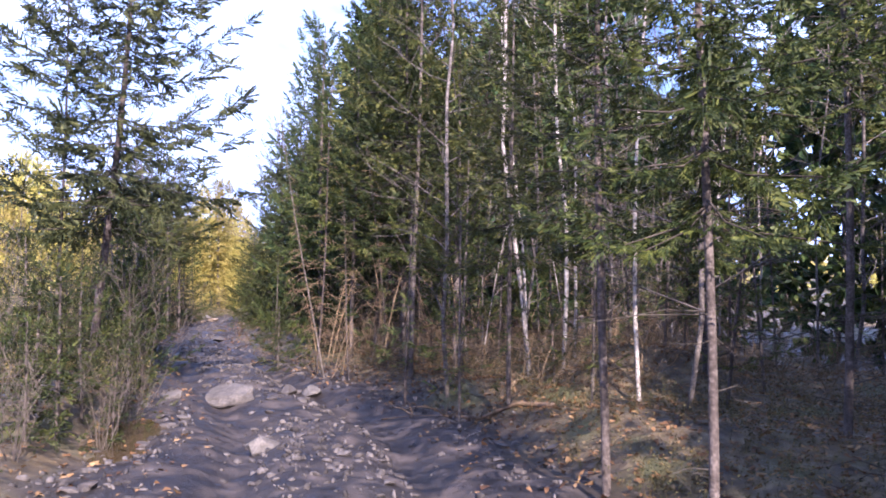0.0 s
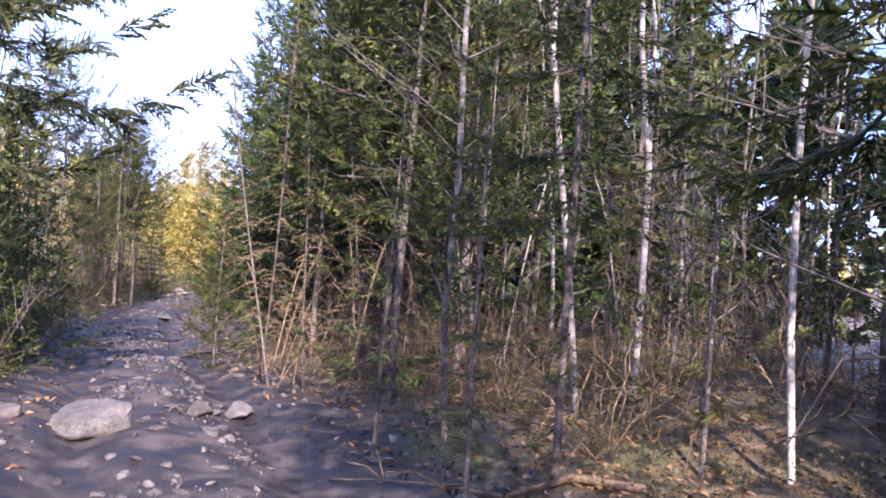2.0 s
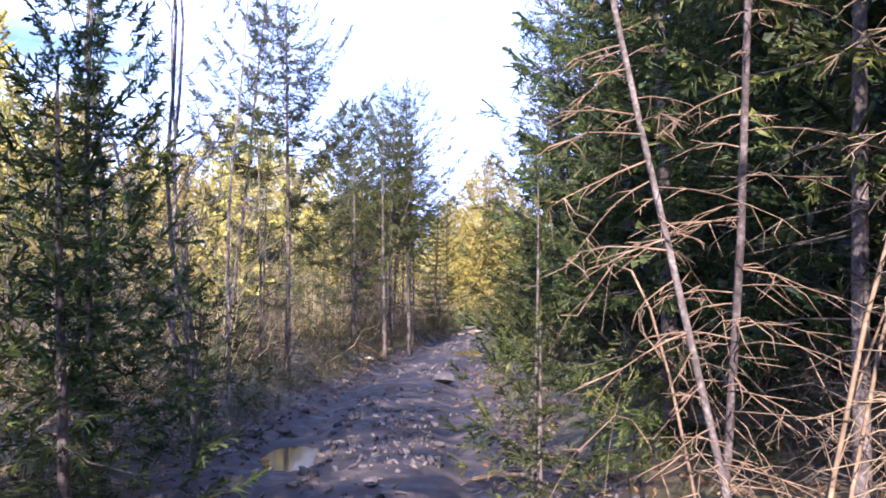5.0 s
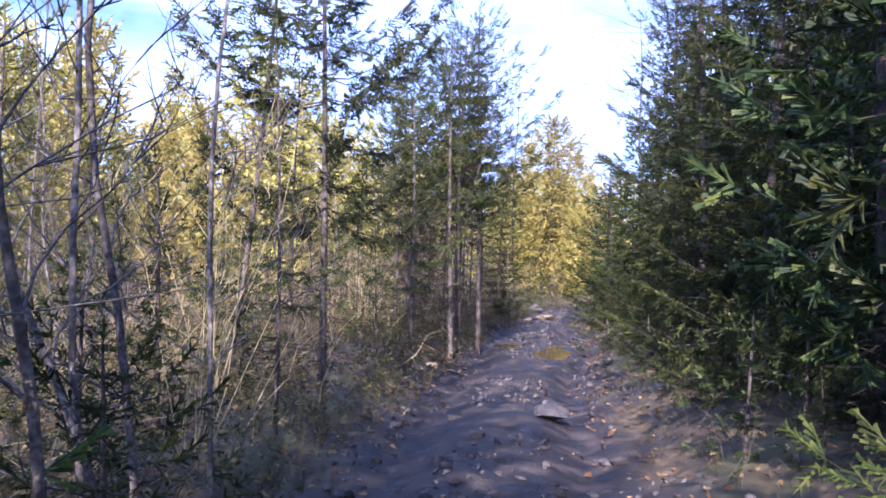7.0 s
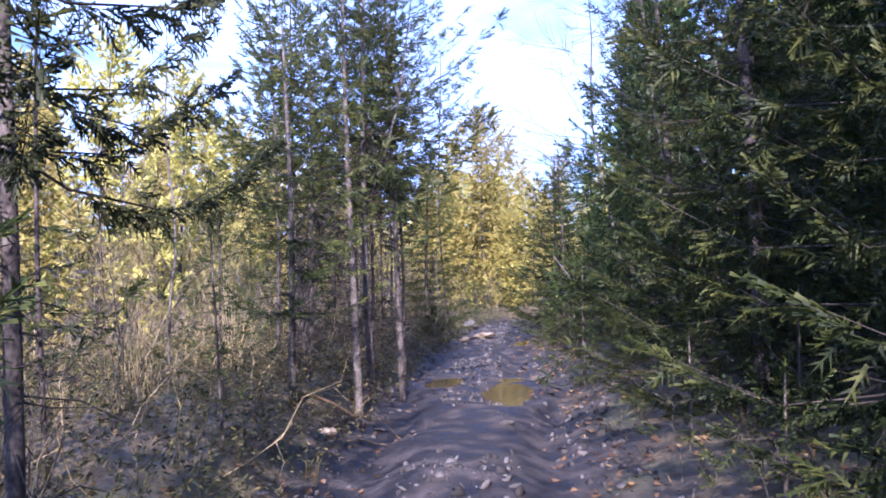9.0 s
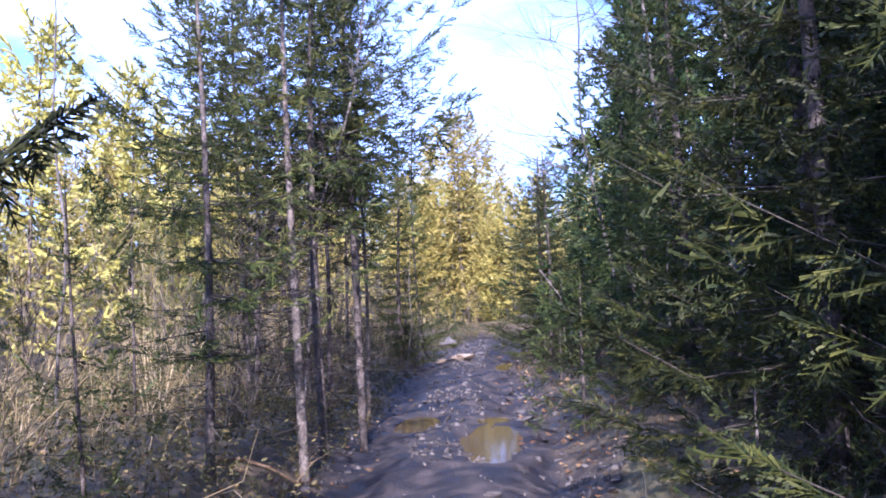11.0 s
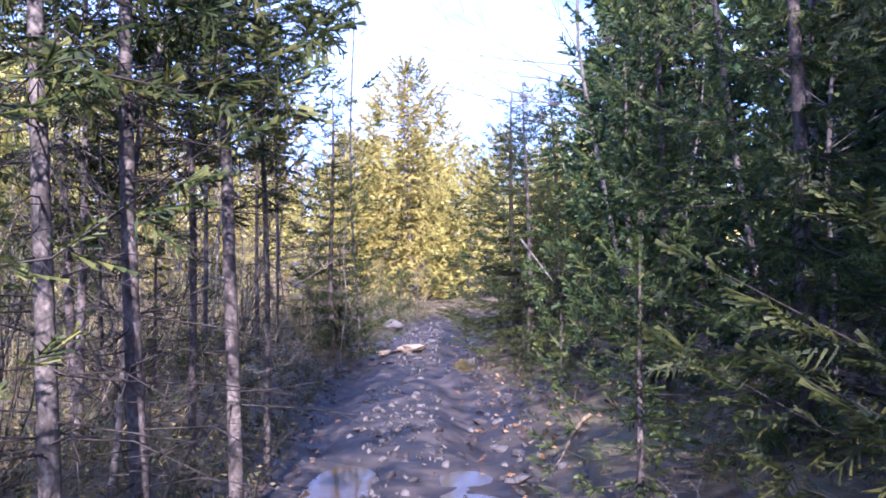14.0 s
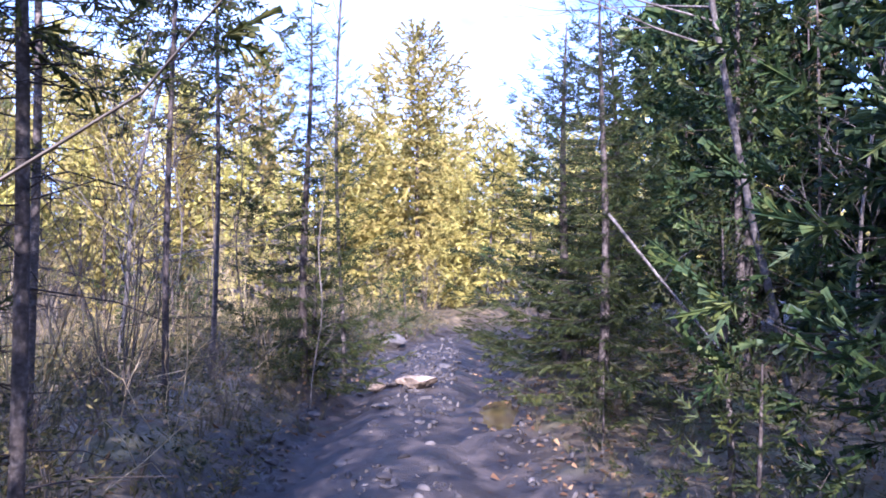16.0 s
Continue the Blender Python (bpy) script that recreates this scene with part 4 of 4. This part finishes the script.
# ---- the woods, filled in by chance ----
fill = random.Random(5)
DEEP, SLOPE = [], []
def sow(count, x0, x1, y0, y1, side, near, far, mix, gap, size=(0.75, 1.15), grove=None):
    """Stands plants where the signed distance from the trail's edge lies between near and far on that side (-1 left, 1 right).
    With a grove, the distant conifers are collected there, to be joined."""
    done = tries = 0
    while done < count and tries < count * 40:
        tries += 1
        x, y = fill.uniform(x0, x1), fill.uniform(y0, y1)
        off, half = lateral(np.array([x]), np.array([y]))
        edge = float(off[0]) * side - float(half[0])
        if not near < edge < far or any((x - a) ** 2 + (y - b) ** 2 < gap * gap for a, b in TAKEN):
            continue
        key = fill.choices([m[0] for m in mix], [m[1] for m in mix])[0]
        i, big, lean = fill.randrange(9), fill.uniform(*size), (fill.uniform(-4, 4), fill.uniform(-4, 4))
        if grove is not None and key in ("FAR", "SUNNY"):
            TAKEN.append((x, y))
            grove.append((KINDS[key][i % len(KINDS[key])], pose(x, y, ground_z(x, y), *lean) @ pose(0, 0, 0, 0, 0, fill.uniform(0, 360)) @ Matrix.Scale(big, 4)))
        else:
            stand(key, i, x, y, big, lean=lean)
        done += 1

def join_grove(name, trees, label):
    """Many far trees of a wood, which nobody would count, in one mesh."""
    mats, vs, fs, ms, n = [], [], [], [], 0
    for kind, m in trees:
        rot, at = np.array(m.to_3x3()), np.array(m.translation)
        for me in kind.values():
            co, tri = np.zeros(len(me.vertices) * 3, np.float32), np.zeros(len(me.loops), np.int32)
            me.vertices.foreach_get("co", co)
            me.loops.foreach_get("vertex_index", tri)
            if me.materials[0] not in mats:
                mats.append(me.materials[0])
            vs.append(co.reshape(-1, 3) @ rot.T + at)
            fs.append(tri.reshape(-1, 3) + n)
            ms.append(np.full(len(tri) // 3, mats.index(me.materials[0]), np.int32))
            n += len(me.vertices)
    me = mesh_from(name, np.concatenate(vs), np.concatenate(fs), mats[0])
    for mat in mats[1:]:
        me.materials.append(mat)
    me.polygons.foreach_set("material_index", np.concatenate(ms))
    return tagged(new(name, me), label, "woods", kind="stuff")

sow(22, -9, -1, 5, 14, -1, 0.0, 4.0, [("SEEDLING", 5), ("YOUNG", 2)], 0.35, (0.6, 1.0))
sow(50, -4, 9, 9, 18, 1, 1.4, 8, [("POLES", 4), ("DEAD", 4), ("BIRCHES", 2), ("SPARSE", 2), ("SAPLING", 5), ("SHRUBS", 2)], 0.5)
sow(26, -6, 14, 5, 26, 1, 5.0, 11, [("FAR", 6), ("MID", 1), ("POLES", 1)], 0.9, (0.6, 0.9), grove=DEEP)
sow(12, -10, 2, 20, 46, 1, 0.3, 1.2, [("SEEDLING", 1)], 0.5, (0.5, 0.9))
sow(26, -10, 6, 18, 48, 1, 2.2, 4.6, [("MID", 5), ("POLES", 2), ("DEAD", 1)], 0.8)
sow(14, 4, 15, 3, 14, 1, 4.5, 14, [("FAR", 1)], 0.9, (0.6, 0.9), grove=DEEP)
sow(46, -10, 12, 19, 52, 1, 3.6, 10, [("FAR", 9), ("POLES", 1)], 0.8, (0.85, 1.15), grove=DEEP)
sow(30, -18, 6, 5, 46, -1, 0.1, 4.5, [("SEEDLING", 1)], 0.35, (0.5, 1.1))
sow(18, -12, 6, 8, 46, 1, 1.3, 3.0, [("SEEDLING", 1)], 0.35, (0.5, 1.0))
sow(30, -16, -3, 13, 46, -1, 0.3, 1.8, [("SHRUBS", 8), ("SAPLING", 1), ("TANS", 1)], 0.5, (0.6, 1.0))
sow(50, -18, -3, 13, 46, -1, 1.3, 6, [("THIN", 3), ("SHRUBS", 4), ("SAPLING", 4), ("TANS", 3)], 0.6, (0.5, 0.85))
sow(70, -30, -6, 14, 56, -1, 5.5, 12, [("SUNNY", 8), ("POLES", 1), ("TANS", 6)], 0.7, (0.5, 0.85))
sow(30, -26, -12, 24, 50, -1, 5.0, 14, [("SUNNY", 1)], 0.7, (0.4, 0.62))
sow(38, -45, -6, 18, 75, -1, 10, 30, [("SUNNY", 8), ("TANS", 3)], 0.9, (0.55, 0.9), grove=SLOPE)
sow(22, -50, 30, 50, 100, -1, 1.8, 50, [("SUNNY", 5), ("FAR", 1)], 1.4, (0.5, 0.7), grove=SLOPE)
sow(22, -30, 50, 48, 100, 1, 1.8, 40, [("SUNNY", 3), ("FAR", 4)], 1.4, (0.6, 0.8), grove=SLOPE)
# Unseen trees behind the start, added to dapple and dim the sunlight ahead.
sow(10, -5.5, 3, -24, -4, -1, -0.8, 5, [("SPARSE", 3), ("POLES", 2), ("CROOKED", 1)], 1.0, (0.8, 1.1))
sow(18, 4, 20, -22, 4, 1, 0.9, 16, [("FAR", 4)], 1.2, grove=DEEP)

sow(46, -24, -4, 45, 60, -1, 0.3, 14, [("TANS", 3), ("SUNNY", 4), ("YOUNG", 1)], 0.8, (0.5, 0.68))
sow(20, -9, 6, 43, 53, 1, 0.4, 6, [("SAPLING", 2), ("FAR", 4), ("YOUNG", 2)], 0.6, (0.5, 0.75))

join_grove("deep_woods", DEEP, "dark green spruces standing deep in the forest")
join_grove("slope_woods", SLOPE, "yellow-green conifers on the far slope, coloured as if sunlit")

# ---- undergrowth, grass and litter ----
nr = np.random.RandomState(77)
def upright(n, tilt):
    return np.stack([nr.normal(0, tilt, n), nr.normal(0, tilt, n), np.ones(n)], 1)

p = scatter(1000, -4, 8, 9.5, 19, 1, 0.4, 7, 201, 0.5)
stuff_of("undergrowth", stem_unit(1), p, upright(len(p), 0.75), nr.uniform(0.4, 1.4, len(p)), DEADWOOD, "tangle of thin dead stems and twigs under the trees", "undergrowth", 1)
p = scatter(700, -10, 3, 19, 46, 1, 0.2, 3, 202, 0.4)
stuff_of("undergrowth", stem_unit(2), p, upright(len(p), 0.6), nr.uniform(0.25, 0.6, len(p)), SHRUB, "thin dead stems in the shade of the spruces", "undergrowth", 2)
p = scatter(1000, -22, -2, 13, 46, -1, 0.3, 10, 203, 0.7)
stuff_of("undergrowth", stem_unit(3), p, upright(len(p), 0.45), nr.uniform(0.4, 1.3, len(p)), TAN, "thicket of thin pale leafless stems beside the trail", "undergrowth", 3)
p = scatter(1300, -26, -3, 12, 50, -1, 1.6, 12, 214, 0.4)
stuff_of("dry_grass", tuft_unit(7), p, upright(len(p), 0.25), nr.uniform(0.15, 0.42, len(p)), STRAW, "tall straw-yellow dry grass in the sun", "grass", 7)
p = scatter(1200, -16, -2, 11, 44, -1, -0.15, 5, 204, 0.5)
stuff_of("dry_grass", tuft_unit(4), p, upright(len(p), 0.2), nr.uniform(0.10, 0.28, len(p)), GRASS, "tufts of dry yellow-brown grass on the bank", "grass", 4)
p = scatter(1000, -9, 6, 4, 44, 1, 0.0, 6, 205, 0.6)
stuff_of("dry_grass", tuft_unit(5), p, upright(len(p), 0.2), nr.uniform(0.08, 0.2, len(p)), GRASS, "low tufts of grass and ferns under the trees", "grass", 5)
p = scatter(5200, -17, -2, 10, 46, -1, -0.05, 4.5, 221, 0.35, 14)
stuff_of("undergrowth", brush_unit(8), p, upright(len(p), 0.3), nr.uniform(0.2, 0.75, len(p)), BRUSH, "low brown-green brush with withered leaves along the trail", "undergrowth", 8)
p = np.concatenate([scatter(900, -10, 5, 5, 46, 1, 0.05, 3.0, 222, 0.5, 12), scatter(900, -2, 6, 4, 16, 1, 0.1, 4.5, 224, 0.5, 20)])
stuff_of("undergrowth", brush_unit(9), p, upright(len(p), 0.35), nr.uniform(0.15, 0.5, len(p)), BRUSH, "low withered brush in the shade of the spruces", "undergrowth", 9)
x, y = nr.uniform(-110, 80, 1500), nr.uniform(62, 190, 1500)
p = np.stack([x, y, ground_height(x, y) - 0.1], 1)
stuff_of("far_woods", far_tree_unit(10), p, upright(len(p), 0.03), nr.uniform(3.2, 5.2, len(p)), NEEDLE_Y, "distant yellow-green conifer woods, coloured as if sunlit", "woods", 10)
leaf = (np.array([(0, -0.5, 0), (0.6, -0.35, 0.08), (1, 0, 0.2), (0.6, 0.4, 0.0)]), np.array([(0, 1, 2), (0, 2, 3)]))
for side, (x0, x1), count, near, seed in ((1, (-9, 8), 12000, -0.1, 206), (1, (-2, 6), 9000, 0.0, 216), (-1, (-15, -2), 8000, -0.1, 207), (0, (-12, 3), 1500, 0.55, 217)):
    p = scatter(count, x0, x1, 4, 16 if seed == 216 else 42, side, near, 6 if side else 1.2, seed, 0.3, 6 if side else 40) + np.array([0, 0, 0.012])
    d = np.stack([nr.normal(0, 1, len(p)), nr.normal(0, 1, len(p)), nr.normal(0, 0.25, len(p))], 1)
    n = len(p)
    v, f = spread(leaf, p, d, np.stack([nr.normal(0, 0.35, n), nr.normal(0, 0.35, n), np.ones(n)], 1), nr.uniform(0.03, 0.075, n))
    tagged(new("leaf_litter", mesh_from("leaf_litter", v, f, DRYLEAF)), "fallen brown leaves scattered over the forest floor", "leaf litter", kind="stuff")

# ---- stones ----
BOULDERS = [rock_mesh("boulder", 301 + i, 4, f) for i, f in enumerate((0.55, 0.6, 0.45, 0.7))] + [rock_mesh("boulder", 311, 4, 0.36, TANROCK), rock_mesh("boulder", 312, 4, 0.5, TANROCK)]
def boulder(i, x, y, w, turn, label, sink=0.12):
    ob = new("boulder", BOULDERS[i])
    ob.matrix_basis = pose(x, y, ground_z(x, y) + 0.5 * w * 0.5 - sink * w, 0, 0, turn) @ Matrix.Diagonal((w, w * 0.8, w, 1))
    tagged(ob, label, "rock", "trail boulders")
boulder(0, -2.69, 10.93, 0.72, 20, "large pale rounded boulder half sunk in the trail")
boulder(1, -2.13, 11.82, 0.34, 80, "pale grey boulder on the trail")
boulder(3, -1.89, 12.24, 0.36, 140, "pale grey boulder beside a smaller one")
boulder(1, -1.68, 7.96, 0.42, 200, "broad pale boulder in the middle of the trail")
boulder(0, -3.48, 11.1, 0.30, 10, "grey stone at the foot of the bank")
boulder(4, -10.0, 37.17, 0.55, 10, "flat light tan stone lying across the trail")
boulder(4, -10.5, 37.3, 0.36, 70, "flat tan stone beside a larger one")
boulder(2, -5.93, 22.44, 0.5, 60, "flat pale slab of rock in the wheel track")
boulder(5, -8.37, 25.29, 0.24, 60, "small white stone at the trail edge")
boulder(1, -11.9, 42.8, 0.7, 30, "dark boulder at the edge of the trail")
PEBBLES = [rock_mesh("stone", 321 + i, 2, f, PEBBLE) for i, f in enumerate((0.35, 0.28, 0.45))]
p = np.concatenate([scatter(130, -12, 3, 6, 42, 0, -1, 0.4, 208, 0.9, 80), scatter(150, -12, 3, 6, 42, 0, 0.7, 1.15, 218, 0.9, 80)])
for i, (x, y, z) in enumerate(p):
    w = float(nr.uniform(0.06, 0.22))
    ob = new("stone", PEBBLES[i % 3])
    ob.matrix_basis = pose(x, y, z + 0.05 * w, nr.uniform(-15, 15), nr.uniform(-15, 15), nr.uniform(0, 360)) @ Matrix.Diagonal((w, w * nr.uniform(0.6, 1), w, 1))
    tagged(ob, "loose angular grey stone on the muddy trail", "stone", "loose trail stones")
small = rock_mesh("gravel", 331, 1, 0.38)
gv = np.array([v.co[:] for v in small.vertices])
gf = np.array([q.vertices[:] for q in small.polygons])
p = np.concatenate([scatter(2600, -12, 3, 5, 44, 0, -1, 0.35, 209, 1.25, 90), scatter(2400, -12, 3, 5, 44, 0, 0.7, 1.2, 210, 1.15, 90), scatter(900, -12, 3, 5, 44, 0, -1, 1.1, 211, 0.5, 60)])
stuff_of("gravel", (gv, gf), p, np.stack([nr.normal(0, 1, len(p)), nr.normal(0, 1, len(p)), nr.normal(0, 0.2, len(p))], 1), 0.02 + 0.11 * nr.uniform(0, 1, len(p)) ** 2, GRAVEL, "small broken stones strewn over the mud", "gravel", 6)

# ---- fallen and bent wood ----
def bent_pole(name, pts, r, mat, label, category):
    w, t = Wood(), Wood()
    w.tube(pts, np.linspace(r, r * 0.35, len(pts)), 6)
    rng = random.Random(len(label))
    for q in range(8):
        i = rng.randint(1, len(pts) - 2)
        o = np.array(pts[i])
        d = np.array([rng.uniform(-0.4, 0.4), rng.uniform(-0.4, 0.4), rng.uniform(-0.2, 0.35)])
        t.tube([o, o + d * 0.5, o + d + np.array([0, 0, -0.08])], [r * 0.4, r * 0.25, 0.0012], 3)
    ob = tagged(new(name, w.mesh(name, mat)), label, category)
    part("branchwork", t.mesh("branchwork", mat), ob)
    return ob
def arch(x, y, height, reach, turn):
    c, s = math.cos(radians(turn)), math.sin(radians(turn))
    return [(x + c * reach * u, y + s * reach * u, ground_z(x, y) - 0.1 + height * math.sin(min(1.0, 0.1 + u * 1.1) * 2.1) / 0.95) for u in np.linspace(0, 1, 9)]
bent_pole("fallen_pole", [(-7.8, 33.7, 1.95), (-7.45, 33.5, 1.5), (-7.0, 33.3, 0.95), (-6.5, 33.0, ground_z(-6.5, 33.0))], 0.012, GREY, "thin grey dead trunk leaning out of the spruces", "fallen trunk")
bent_pole("bent_sapling", arch(0.62, 12.4, 2.4, 0.9, 20), 0.009, BIRCH, "white sapling bent over in an arch", "sapling")
bent_pole("bent_sapling", arch(1.9, 13.2, 2.2, -0.8, 10), 0.009, BIRCH, "thin pale sapling bent over to the ground", "sapling")
bent_pole("bent_sapling", arch(-0.9, 13.0, 1.7, 0.7, -20), 0.014, DEADWOOD, "thin brown sapling bent over among dead poles", "sapling")
tangle = random.Random(40)
for q in range(26):
    x, y = tangle.uniform(-2.2, 0.6), tangle.uniform(13.2, 14.6)
    bent_pole("bent_sapling", arch(x, y, tangle.uniform(0.7, 1.9), tangle.uniform(0.4, 1.1), tangle.uniform(0, 360)), tangle.uniform(0.0045, 0.0085), DEADWOOD, "thin dry brown stem bent over among dead branches", "sapling")
def lying(x, y, length, turn, r, label):
    c, s = math.cos(radians(turn)), math.sin(radians(turn))
    pts = [(x + c * length * u, y + s * length * u, ground_z(x + c * length * u, y + s * length * u) + r * 0.7 + 0.03 * math.sin(u * 6)) for u in np.linspace(0, 1, 6)]
    return bent_pole("fallen_branch", pts, r, DEADWOOD, label, "fallen branch")
lying(-3.9, 17.3, 1.4, -35, 0.022, "bare fallen branch lying at the trail edge")
lying(-8.2, 25.3, 0.6, 20, 0.01, "pale fallen branch on the bank of the trail")
lying(-8.9, 25.6, 1.2, 60, 0.018, "grey fallen branch among the bushes")
lying(1.2, 9.0, 2.2, 150, 0.03, "dead branch lying on the leaf litter")
lying(0.8, 10.2, 1.8, 70, 0.025, "dead branch among fallen leaves")
lying(-6.9, 30.6, 0.9, 250, 0.018, "short pale stick at the edge of the trail")
